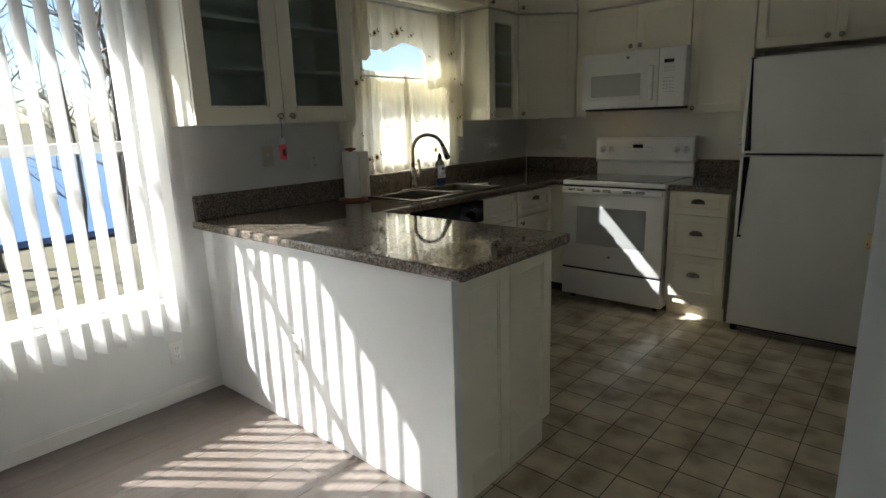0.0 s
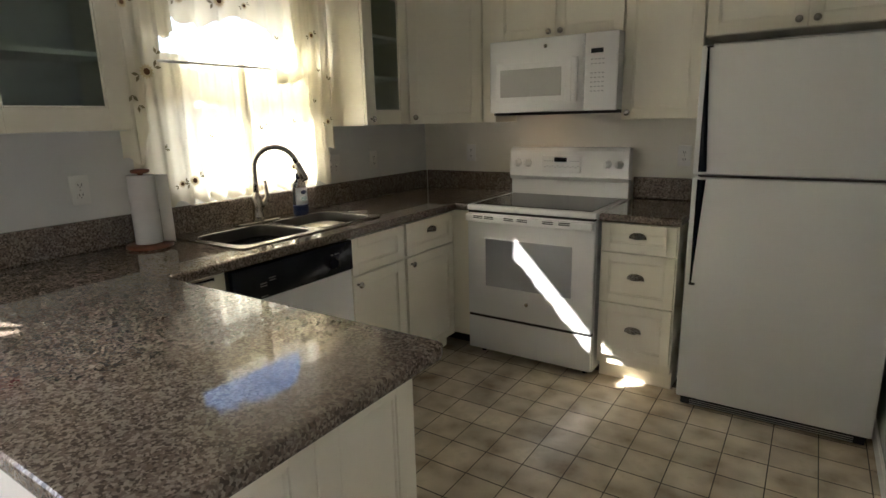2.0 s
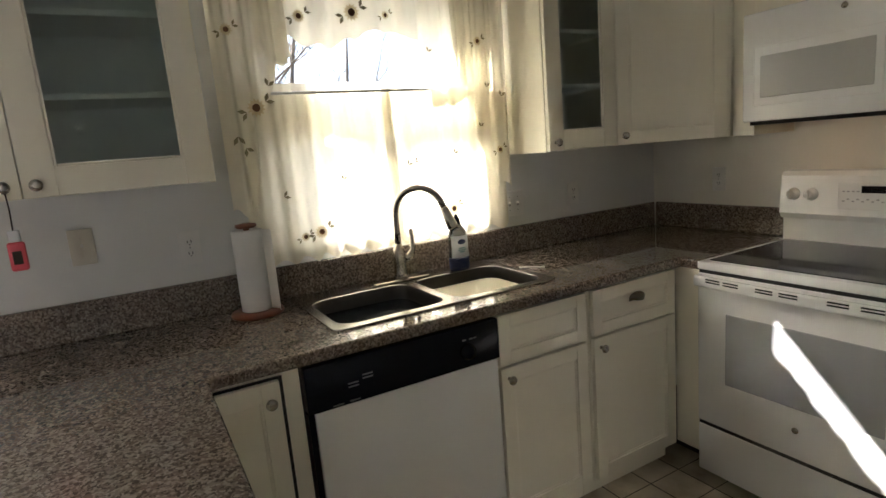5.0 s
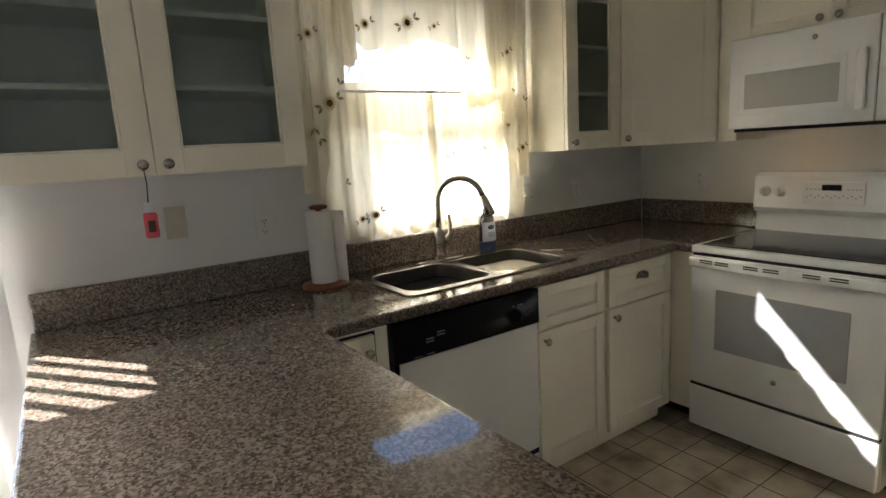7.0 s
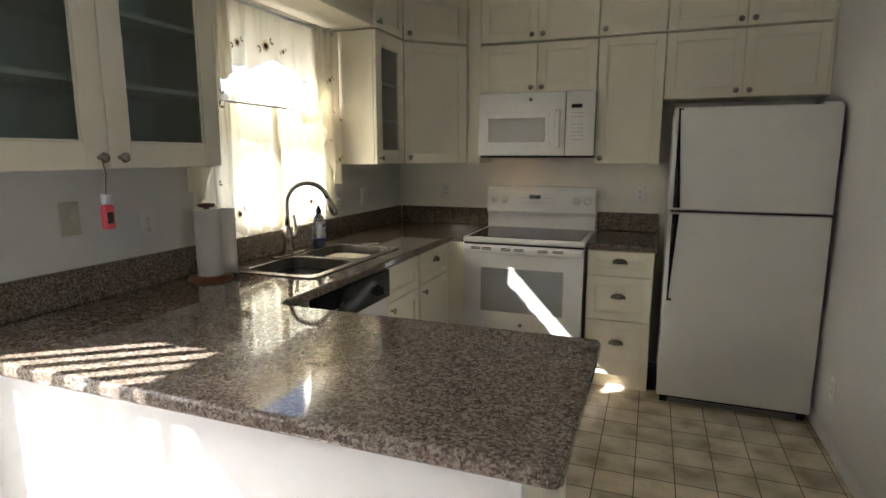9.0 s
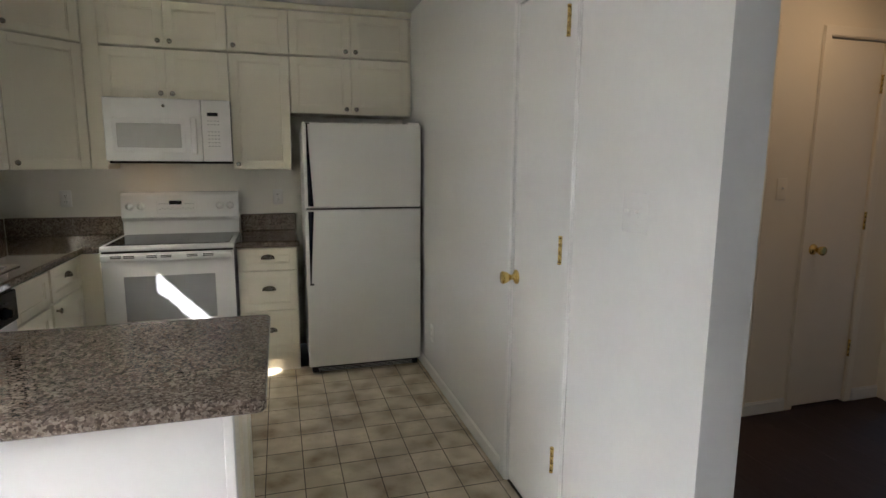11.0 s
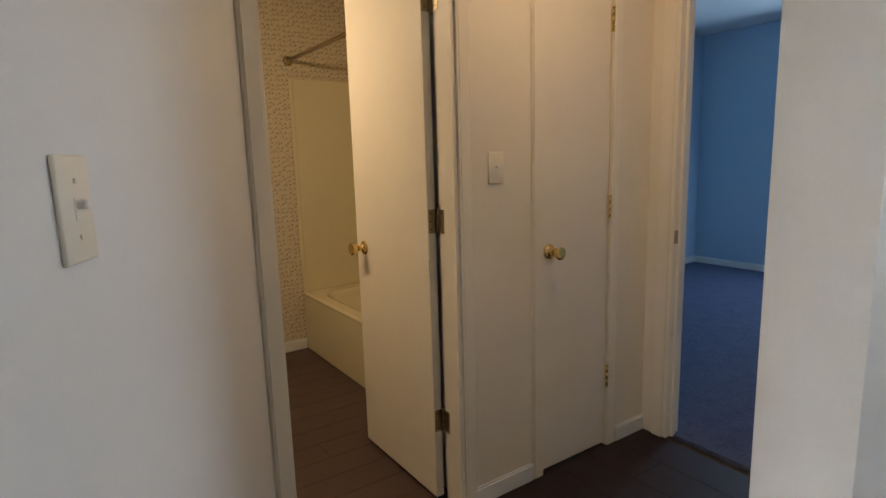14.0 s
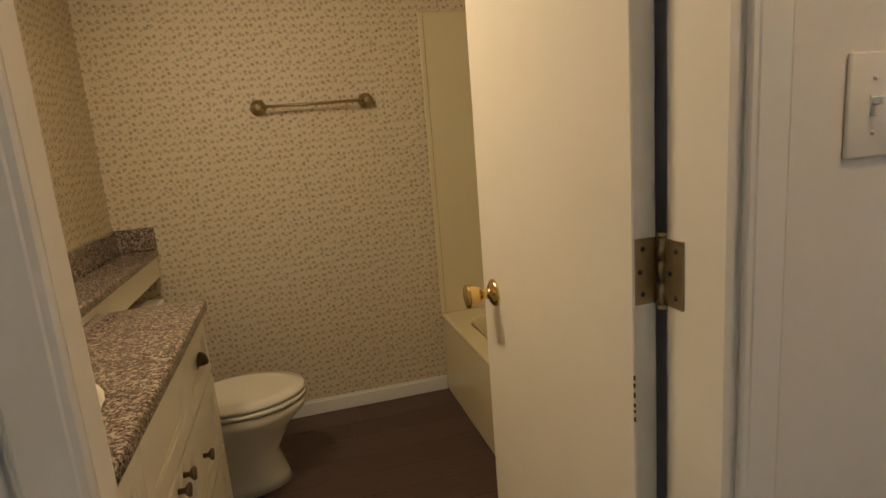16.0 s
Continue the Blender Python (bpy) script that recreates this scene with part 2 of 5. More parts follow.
WOOD = material("threshold_wood", (0.36, 0.24, 0.15), 0.45, grain=0.3, scale=14, stretch=(1, 10, 1))
PAPER = material("paper_towel", (0.80, 0.79, 0.76), 0.9, grain=0.05, scale=260, bump=0.5)
HOLDER = material("cherry_wood", (0.20, 0.065, 0.03), 0.35, grain=0.3, scale=18, stretch=(1, 1, 8))
PANELWHITE = material("panel_paint", (0.82, 0.82, 0.80), 0.4, grain=0.02, scale=45, bump=0.05, stain=0.06)
PLATE = material("switch_plate", (0.79, 0.78, 0.74), 0.35, grain=0.02, scale=50)
NOTCH = material("toggle_notch", (0.42, 0.41, 0.38), 0.5)
SLOT = material("outlet_slot", (0.06, 0.055, 0.05), 0.6)
TUB = material("cream_fibreglass", (0.74, 0.66, 0.42), 0.25, grain=0.02, scale=40, coat=0.3)
CHINA = material("vitreous_china", (0.74, 0.70, 0.58), 0.12, grain=0.01, scale=30, coat=0.4)
WALLPAPER = wallpaper_material("sprig_wallpaper")
MIRROR = material("mirror_silver", (0.9, 0.9, 0.9), 0.02, 1.0)

# ---- building helpers ----


class Geo:
    """A bmesh that boxes, turned shapes and tubes are added to."""

    def __init__(self):
        self.bm = bmesh.new()

    def add(self, tmp, smooth=False):
        for f in tmp.faces:
            f.smooth = smooth
        me = bpy.data.meshes.new("tmp")
        tmp.to_mesh(me)
        tmp.free()
        self.bm.from_mesh(me)
        bpy.data.meshes.remove(me)
        return self

    def box(self, x0, x1, y0, y1, z0, z1, b=0.0, seg=1):
        tmp = bmesh.new()
        bmesh.ops.create_cube(tmp, size=1, matrix=Matrix.LocRotScale(((x0 + x1) / 2, (y0 + y1) / 2, (z0 + z1) / 2), None,
                                                                     (abs(x1 - x0), abs(y1 - y0), abs(z1 - z0))))
        if b:
            bmesh.ops.bevel(tmp, geom=tmp.edges[:], offset=b, segments=seg, affect="EDGES", profile=0.5)
        return self.add(tmp, seg > 1)

    def turn(self, profile, m=Matrix(), n=20):
        """A shape turned round z from (radius, z) pairs, then placed by m."""
        tmp = bmesh.new()
        rings = []
        for r, z in profile:
            rings.append([tmp.verts.new(m @ Vector((r * math.cos(2 * math.pi * k / n), r * math.sin(2 * math.pi * k / n), z))) for k in range(n)])
        for a, b in zip(rings, rings[1:]):
            for k in range(n):
                tmp.faces.new((a[k], a[(k + 1) % n], b[(k + 1) % n], b[k]))
        tmp.faces.new(rings[0][::-1])
        tmp.faces.new(rings[-1])
        return self.add(tmp, True)

    def tube(self, pts, radii, n=12):
        pts = [Vector(p) for p in pts]
        if not isinstance(radii, (list, tuple)):
            radii = [radii] * len(pts)
        tmp = bmesh.new()
        rings = []
        up = Vector((0, 0, 1)) if abs((pts[1] - pts[0]).normalized().z) < 0.95 else Vector((1, 0, 0))
        for k, p in enumerate(pts):
            t = (pts[min(k + 1, len(pts) - 1)] - pts[max(k - 1, 0)]).normalized()
            s = t.cross(up).normalized()
            up = s.cross(t).normalized()
            rings.append([tmp.verts.new(p + radii[k] * (math.cos(2 * math.pi * j / n) * s + math.sin(2 * math.pi * j / n) * up)) for j in range(n)])
        for a, b in zip(rings, rings[1:]):
            for j in range(n):
                tmp.faces.new((a[j], a[(j + 1) % n], b[(j + 1) % n], b[j]))
        tmp.faces.new(rings[0][::-1])
        tmp.faces.new(rings[-1])
        return self.add(tmp, True)

    def sheet(self, fn, nu, nv, thick=0.0):
        """A surface from fn(u, v) with u, v in 0..1."""
        tmp = bmesh.new()
        g = [[tmp.verts.new(fn(i / nu, j / nv)) for j in range(nv + 1)] for i in range(nu + 1)]
        for i in range(nu):
            for j in range(nv):
                tmp.faces.new((g[i][j], g[i + 1][j], g[i + 1][j + 1], g[i][j + 1]))
        if thick:
            bmesh.ops.solidify(tmp, geom=tmp.faces[:], thickness=thick)
        return self.add(tmp, True)

    def slab(self, outline, z0, z1, bevel=0.0, holes=(), seg=2):
        """A flat slab over an outline, with holes, its outer edges rounded."""
        tmp = bmesh.new()
        edges = []
        for loop in (outline, *holes):
            vs = [tmp.verts.new((x, y, z1)) for x, y in loop]
            edges += [tmp.edges.new((vs[k], vs[(k + 1) % len(vs)])) for k in range(len(vs))]
        bmesh.ops.triangle_fill(tmp, use_beauty=True, use_dissolve=False, edges=edges)
        bmesh.ops.recalc_face_normals(tmp, faces=tmp.faces[:])
        if tmp.faces[:] and tmp.faces[:][0].normal.z < 0:
            bmesh.ops.reverse_faces(tmp, faces=tmp.faces[:])
        ext = bmesh.ops.extrude_face_region(tmp, geom=tmp.faces[:])
        moved = [v for v in ext["geom"] if isinstance(v, bmesh.types.BMVert)]
        bmesh.ops.translate(tmp, verts=moved, vec=(0, 0, z0 - z1))
        bmesh.ops.recalc_face_normals(tmp, faces=tmp.faces[:])
        if bevel:
            sharp = [e for e in tmp.edges if len(e.link_faces) == 2 and abs(e.verts[0].co.z - e.verts[1].co.z) < 1e-6
                     and e.link_faces[0].normal.angle(e.link_faces[1].normal, 0) > 1.0]
            bmesh.ops.bevel(tmp, geom=sharp, offset=bevel, segments=seg, affect="EDGES", profile=0.5)
        return self.add(tmp)

    def mesh(self, name, mat):
        me = bpy.data.meshes.new(name)
        self.bm.to_mesh(me)
        self.bm.free()
        me.materials.append(mat)
        return me


def part(name, geo, mat, parent, label=""):
    ob = new(name, geo.mesh(name, mat))
    ob.parent = parent
    return tagged(ob, label)


def thing(name, m, label, category, group=""):
    ob = new(name)
    ob.empty_display_size = 0.05
    ob.matrix_basis = m
    return tagged(ob, label, category, group)


def single(name, geo, mat, label, category, m=Matrix(), group="", kind=""):
    ob = new(name, geo.mesh(name, mat))
    ob.matrix_basis = m
    return tagged(ob, label, category, group, kind)


def structure(name, geo, mat, label, category, m=Matrix()):
    return single(name, geo, mat, label, category, m, kind="structure")


def wall(name, mat, label, along, p0, p1, a0, a1, z0, z1, openings=()):
    """A straight wall between planes p0 and p1, running from a0 to a1 along an axis, cut through by (a0, a1, z0, z1) openings."""
    g = Geo()
    cuts = sorted({a0, a1, *[o[0] for o in openings], *[o[1] for o in openings]})
    for c0, c1 in zip(cuts, cuts[1:]):
        mid = (c0 + c1) / 2
        holes = sorted([o[2:] for o in openings if o[0] < mid < o[1]])
        z = z0
        for h0, h1 in [*holes, (z1, z1)]:
            if h0 > z + 1e-4:
                if along == "x":
                    g.box(c0, c1, p0, p1, z, h0)
                else:
                    g.box(p0, p1, c0, c1, z, h0)
            z = max(z, h1)
    return structure(name, g, mat, label, "wall")


def rounded(x0, x1, y0, y1, r, n=4):
    """The outline of a rectangle with rounded corners."""
    pts = []
    for cx, cy, a in ((x1 - r, y0 + r, -90), (x1 - r, y1 - r, 0), (x0 + r, y1 - r, 90), (x0 + r, y0 + r, 180)):
        pts += [(cx + r * math.cos(radians(a + 90 * k / n)), cy + r * math.sin(radians(a + 90 * k / n))) for k in range(n + 1)]
    return pts

# ---- the large structure ----
XW, YB, XP, ZC = -2.80, 4.36, -0.06, 2.48
YH, XE, YT = 2.39, 2.53, 1.19
WIN_D = (-1.0, 1.06, 0.54, 2.06)   # dining window: y0, y1, z0, z1
WIN_K = (2.34, 3.20, 1.11, 2.04)   # kitchen window
WIN_B = (2.42, 3.52, 0.98, 2.07)   # bedroom window
wall("wall_west", WALL, "white painted outer wall with two windows", "y", XW - 0.14, XW, -3.6, YB + 0.1, 0, ZC, [WIN_D, WIN_K])
wall("wall_north", CURTAINLITWALL, "white painted kitchen wall behind the range", "x", YB, YB + 0.1, XW, 0.06, 0, ZC)
wall("wall_pantry", GLOSSWALL, "white painted wall with a narrow pantry door", "y", XP, 0.06, 1.004, YB, 0, ZC, [(1.70, 2.15, 0, 2.06)])
# south and east walls are unseen, added to close the room against outside light
wall("wall_south", WALL, "plain unseen wall added to close the living room", "x", -3.6, -3.5, XW, 5.1, 0, ZC)
wall("wall_east", WALL, "plain unseen wall added to close the living room", "y", 5.0, 5.1, -3.5, YT, 0, ZC, [(-2.0, -0.4, 0.6, 2.0)])
wall("wall_thermostat", WALL, "white painted wall that carries the thermostat", "x", YT, 1.385, 1.525, 5.1, 0, ZC)
wall("wall_hall", HALLWALL, "cream painted hall wall with two doors", "x", YH, YH + 0.10, 0.10, XE + 0.1, 0, ZC,
     [(0.765, 1.452, 0, 2.11), (1.855, 2.26, 0, 2.11)])
wall("wall_hall_end", HALLWALL, "cream painted hall end wall with a doorway", "y", XE, XE + 0.1, 1.385, YH, 0, ZC, [(1.52, 2.275, 0, 2.11)])
g = Geo()
g.slab([(0.0602, 1.004), (0.738, 2.388), (0.10, 2.388), (0.10, 2.30), (0.60, 2.30), (0.06, 1.25)], 0, ZC)
structure("wall_diagonal", g, WALL, "pale painted slanting wall beside the bathroom door", "wall")
# bathroom shell with its wallpaper
XBW, YBB = 0.22, 4.59
wall("wall_bath_west", WALLPAPER, "wallpapered bathroom wall behind the vanity", "y", 0.12, XBW, YH + 0.1, YBB, 0, ZC)
wall("wall_bath_north", WALLPAPER, "cream sprigged wallpaper on the bathroom wall", "x", YBB, YBB + 0.1, 0.12, 2.53, 0, ZC)
wall("wall_bath_east", WALLPAPER, "wallpapered bathroom wall behind the tub", "y", 2.43, 2.53, YH + 0.1, YBB, 0, ZC)
wall("wall_closet", WALL, "plain closet wall behind the bathroom door", "x", YH + 0.101, 3.045, 1.475, 2.429, 0, ZC)
# bedroom shell
wall("wall_bedroom_east", BLUEWALL, "pale blue bedroom wall with a window", "y", 6.5, 6.64, 1.3, 4.65, 0, 2.6, [WIN_B])
wall("wall_bedroom_north", BLUEWALL, "pale blue bedroom wall", "x", 4.55, 4.65, 2.63, 6.5, 0, 2.6)
wall("wall_bedroom_south", BLUEWALL, "pale blue bedroom wall", "x", 1.405, 1.5, 2.635, 6.5, 0, 2.6)
wall("wall_bedroom_west", BLUEWALL, "pale blue bedroom wall", "y", 2.635, 2.70, 2.40, 4.55, 0, 2.6)
# ceilings and floors
for nm, (x0, x1, y0, y1), zc in (("ceiling_main", (XW - 0.14, 5.1, -3.6, 2.49), ZC), ("ceiling_kitchen", (XW - 0.14, 0.12, 2.495, 4.46), ZC),
                                 ("ceiling_bath", (0.125, 2.53, 2.495, 4.69), ZC), ("ceiling_bedroom", (2.54, 6.64, 1.3, 4.65), 2.605)):
    structure(nm, Geo().box(x0, x1, y0, y1, zc, zc + 0.06), CEIL, "white textured ceiling", "ceiling")
structure("floor_base", Geo().box(XW - 0.14, 6.64, -3.6, 4.69, -0.12, -0.016), GROUT, "dark floor base below the planks and tiles", "floor")
structure("floor_bedroom", Geo().box(2.58, 6.5, 1.5, 4.55, -0.015, 0.006), CARPET, "dark blue cut-pile carpet in the bedroom", "carpet")

# ---- doors, windows and trim ----


def knob_geo(r=0.016, depth=0.028, m=Matrix()):
    """A round cabinet knob that stands out along -y."""
    turned = m @ Matrix.Rotation(radians(90), 4, "X")
    return Geo().turn([(r * 0.42, 0), (r * 0.36, depth * 0.45), (r * 0.7, depth * 0.6), (r, depth * 0.78), (r * 0.92, depth * 0.95), (r * 0.4, depth)], turned, 16)


def door_knob_geo(m):
    turned = m @ Matrix.Rotation(radians(90), 4, "X")
    return Geo().turn([(0.031, 0), (0.031, 0.004), (0.024, 0.009), (0.012, 0.014), (0.011, 0.03), (0.018, 0.036), (0.024, 0.05),
                       (0.027, 0.062), (0.026, 0.066), (0.012, 0.067)], turned, 20)


def hinge_geo(x, y, z, h=0.089):
    g = Geo()
    for k in range(3):
        g.tube([(x, y, z - h / 2 + k * h / 3 + 0.001), (x, y, z - h / 2 + (k + 1) * h / 3 - 0.001)], 0.0065, 10)
    g.tube([(x, y, z + h / 2), (x, y, z + h / 2 + 0.006)], 0.0075, 10)
    g.tube([(x, y, z - h / 2 - 0.006), (x, y, z - h / 2)], 0.0075, 10)
    return g


def leaf_geo(x0, x1, y, z, h=0.089):
    """A hinge leaf with rounded corners and three screw heads, in the plane y."""
    g = Geo()
    g.box(x0, x1, y - 0.0015, y + 0.0015, z - h / 2, z + h / 2, 0.001)
    return g


def casing(name, m, w, h, label, cw=0.058, sides="lrt", depth=0.012, mat=None):
    """Moulded trim round a doorway of width w: local x along the wall, front towards -y."""
    ob = thing(name, m, label, "door trim")
    ob["kind"] = "structure"
    for s, x0, x1 in (("l", -cw, 0.0), ("r", w, w + cw)):
        if s in sides:
            g = Geo().box(x0, x1, -depth * 0.6, 0, 0, h + cw, 0.003)
            inner = (x1 - 0.014, x1) if s == "l" else (x0, x0 + 0.014)
            g.box(x0 + 0.006, x1 - 0.006, -depth, -depth * 0.5, 0, h + cw - 0.006, 0.004)
            g.box(inner[0], inner[1], -depth * 0.85, -depth * 0.4, 0, h, 0.002)
            part("casing_leg", g, mat or TRIM, ob)
    if "t" in sides:
        g = Geo().box(-cw + 0.001, w + cw - 0.001, -depth * 0.62, 0, h, h + cw + 0.001, 0.003)
        g.box(-cw + 0.006, w + cw - 0.006, -depth * 1.02, -depth * 0.5, h + 0.006, h + cw - 0.006, 0.004)
        part("casing_head", g, mat or TRIM, ob)
    return ob


def door_slab(name, m, w, h, label, knob_x, knob_mat, t=0.035, both=False, mat=None):
    ob = thing(name, m, label, "door")
    slab = part("door_panel", Geo().box(0, w, 0, t, 0.012, h, 0.002), mat or TRIM, ob)
    part("door_knob", door_knob_geo(Matrix.Translation((knob_x, 0, 0.955))), knob_mat, slab, "round brass knob")
    if both:
        part("door_knob", door_knob_geo(Matrix.Translation((knob_x, t, 0.955)) @ Matrix.Rotation(math.pi, 4, "Z")), knob_mat, slab, "round brass knob")
    return ob, slab


# pantry door in the west face of the pantry wall (local x runs south)
PM = pose(XP, 2.15, 0, 0, 0, -90)
casing("door_trim_1", PM, 0.45, 2.06, "white painted casing round the pantry door", mat=GLOSSWALL)
pantry, pslab = door_slab("pantry_door", PM @ pose(0.003, 0.006, 0), 0.444, 2.055, "narrow white flush pantry door, closed, with brass knob", 0.034, BRASS, mat=GLOSSWALL)
for z in (0.34, 1.132, 1.90):
    hp = part("hinge", hinge_geo(0.434, -0.016, z), BRASS, pslab, "brass butt hinge")
    part("hinge_leaf", Geo().box(0.418, 0.434, -0.0085, -0.004, z - 0.044, z + 0.044, 0.0005), BRASS, hp)
part("door_hook", Geo().tube([(0.41, -0.004, 2.0), (0.41, -0.03, 2.0), (0.385, -0.034, 2.003)], 0.004, 8), OLDBRASS, pslab, "small metal hook")

# bathroom door, open into the bathroom at a right angle
casing("door_trim_2", pose(0.80, YH, 0), 0.652, 2.11, "cream painted casing round the bathroom door", mat=HTRIM)
g = Geo().box(0.765, 0.80, YH + 0.001, YH + 0.040, 0, 2.092)
g.box(1.435, 1.452, YH + 0.001, YH + 0.099, 0, 2.092)
g.box(0.765, 1.452, YH + 0.002, YH + 0.098, 2.092, 2.11)
structure("door_jamb_2", g, HTRIM, "cream painted jamb of the bathroom door", "door trim")
BM = pose(1.432, 2.507, 0, 0, 0, 90)
bath_door, bslab = door_slab("bathroom_door", BM, 0.60, 2.09, "cream flush bathroom door standing open, aged brass hinges", 0.528, BRASS, both=True, mat=HTRIM)
for z in (0.334, 1.113, 1.885):
    hb = part("hinge", hinge_geo(-0.010, -0.002, z), OLDBRASS, bslab, "aged brass butt hinge")
    part("hinge_leaf", Geo().box(-0.0022, 0.0, 0.001, 0.033, z - 0.044, z + 0.044, 0.001), OLDBRASS, hb)
    part("hinge_leaf", Geo().box(-0.050, -0.012, -0.0035, -0.0005, z - 0.044, z + 0.044, 0.001), OLDBRASS, hb)
    for dz in (-0.03, 0.0, 0.03):
        part("screw", Geo().turn([(0.0035, 0), (0.0035, 0.001)], pose(-0.0022, 0.022 if dz else 0.026, z + dz, 0, -90), 8), SLOT, hb)
    for dx, dz in ((-0.037, 0.03), (-0.026, 0.0), (-0.037, -0.03)):
        part("screw", Geo().turn([(0.0035, 0), (0.0035, 0.001)], pose(dx, -0.0005, z + dz, -90), 8), SLOT, hb)
rc = random.Random(12)
for k in range(6):
    zc = 0.905 + 0.012 * k + rc.uniform(-0.003, 0.003)
    part("paint_chip", Geo().box(-0.0006, 0.0012, 0.0335, 0.0356, zc, zc + rc.uniform(0.003, 0.008)), SLOT, bslab, "chipped paint")
structure("threshold_bath", Geo().box(0.804, 1.434, YH - 0.03, YH + 0.075, -0.004, 0.010, 0.004), WOOD, "worn brown wooden threshold strip", "threshold")

# linen closet
casing("door_trim_3", pose(1.855, YH, 0), 0.405, 2.11, "cream painted casing round the closet door", mat=HTRIM)
closet, cslab = door_slab("closet_door", pose(1.858, YH + 0.006, 0), 0.399, 2.105, "narrow cream closet door, closed, with a brass knob", 0.044, BRASS, mat=HTRIM)
for z in (0.343, 1.112, 1.88):
    part("hinge", hinge_geo(0.394, -0.014, z), BRASS, cslab, "brass butt hinge")
part("latch_plate", Geo().box(-0.003, 0.004, -0.003, 0.0, 0.93, 0.985, 0.0008), OLDBRASS, cslab)

# bedroom doorway (local x runs north to south, front to the west)
casing("door_trim_4", pose(XE, 2.275, 0, 0, 0, -90), 0.755, 2.11, "cream painted casing round the bedroom doorway", mat=HTRIM)
g = Geo().box(XE + 0.001, XE + 0.099, 2.257, 2.275, 0, 2.11)
g.box(XE + 0.001, XE + 0.099, 1.52, 1.538, 0, 2.11)
g.box(XE + 0.002, XE + 0.098, 1.538, 2.257, 2.092, 2.11)
g.box(XE + 0.035, XE + 0.06, 2.245, 2.257, 0, 2.092)
structure("door_jamb_4", g, HTRIM, "cream painted jamb of the bedroom doorway", "door trim")
single("strike_plate", Geo().box(XE + 0.008, XE + 0.034, 2.2545, 2.257, 0.93, 0.99, 0.0005), OLDBRASS, "aged brass strike plate on the bedroom jamb", "strike plate")

# baseboards
for k, (x0, x1, y0, y1) in enumerate(((XW, XW + 0.014, -3.5, 1.30), (XP - 0.012, XP, 2.21, YB), (XP - 0.012, XP, 1.006, 1.64), (1.52, 5.0, YT - 0.014, YT),
                                      (1.49, 1.795, YH - 0.013, YH), (2.32, 2.53, YH - 0.013, YH), (XBW + 0.004, 1.655, YBB - 0.013, YBB),
                                      (6.486, 6.5, 1.5, 4.55), (2.70, 6.486, 4.536, 4.55), (XW + 0.014, 5.0, -3.5, -3.486))):
    g = Geo().box(x0, x1, y0, y1, 0.0, 0.068, 0.002)
    g.box(x0 + (0.004 if x1 - x0 < 0.05 else 0), x1 - (0.004 if x1 - x0 < 0.05 else 0), y0 + (0.004 if y1 - y0 < 0.05 else 0), y1 - (0.004 if y1 - y0 < 0.05 else 0), 0.06, 0.078, 0.002)
    structure("baseboard", g, TRIM, "white painted baseboard with a rounded top", "baseboard")


def window(name, m, w, h, label, rail, depth=0.14, slider=False):
    """A hung window: local x along the wall, room towards -y, opening from 0 to w and 0 to h."""
    ob = thing(name, m, label, "window")
    ob["kind"] = "structure"
    g = Geo()
    for x0, x1, z0, z1 in ((0, 0.045, 0, h), (w - 0.045, w, 0, h), (0.045, w - 0.045, 0, 0.045), (0.045, w - 0.045, h - 0.045, h)):
        g.box(x0, x1, 0.06, 0.13, z0, z1, 0.003)
    part("window_frame", g, VINYL, ob)
    g = Geo().box(0.045, w - 0.045, 0.075, 0.115, rail - 0.024, rail + 0.024, 0.003)
    part("meeting_rail", g, VINYL, ob)
    if slider:
        part("mullion", Geo().box(w / 2 - 0.03, w / 2 + 0.03, 0.065, 0.125, 0.045, h - 0.045, 0.003), VINYL, ob)
    for z0, z1, y in ((0.045, rail - 0.02, 0.085), (rail + 0.02, h - 0.045, 0.105)):
        pane = part("pane", Geo().box(0.04, w - 0.04, y, y + 0.004, z0, z1), GLASS, ob)
        pane.visible_shadow = False
    part("window_sill", Geo().box(-0.02, w + 0.02, -0.016, 0.06, -0.022, -0.001, 0.004), TRIM, ob)
    return ob


def west(y, z=0.0, x=XW):
    """Local x runs north along the west wall; the room lies towards local -y."""
    return pose(x, y, z, 0, 0, 90)


window("window_1", west(WIN_D[0], WIN_D[2]), WIN_D[1] - WIN_D[0], WIN_D[3] - WIN_D[2], "white vinyl dining window behind vertical blinds", 0.76, slider=True)
window("window_2", west(WIN_K[0], WIN_K[2]), WIN_K[1] - WIN_K[0], WIN_K[3] - WIN_K[2], "white vinyl kitchen window above the sink", 0.47)
window("window_3", pose(6.5, WIN_B[1], WIN_B[2], 0, 0, -90), WIN_B[1] - WIN_B[0], WIN_B[3] - WIN_B[2], "white bedroom window in the blue wall", 0.55)
# unseen window, added only as an opening for the east fill lamp
window("window_4", pose(5.0, -0.4, 0.6, 0, 0, -90), 1.6, 1.4, "invented living room window, an opening for the fill light", 0.7)
g = Geo()
for y0, y1, z0, z1 in ((WIN_B[0] - 0.07, WIN_B[0], 0.91, 2.14), (WIN_B[1], WIN_B[1] + 0.07, 0.91, 2.14), (WIN_B[0], WIN_B[1], 0.90, 0.957), (WIN_B[0], WIN_B[1], 2.07, 2.14)):
    g.box(6.482, 6.4995, y0, y1, z0, z1, 0.003)
structure("window_trim_bedroom", g, TRIM, "white painted trim round the bedroom window", "trim")
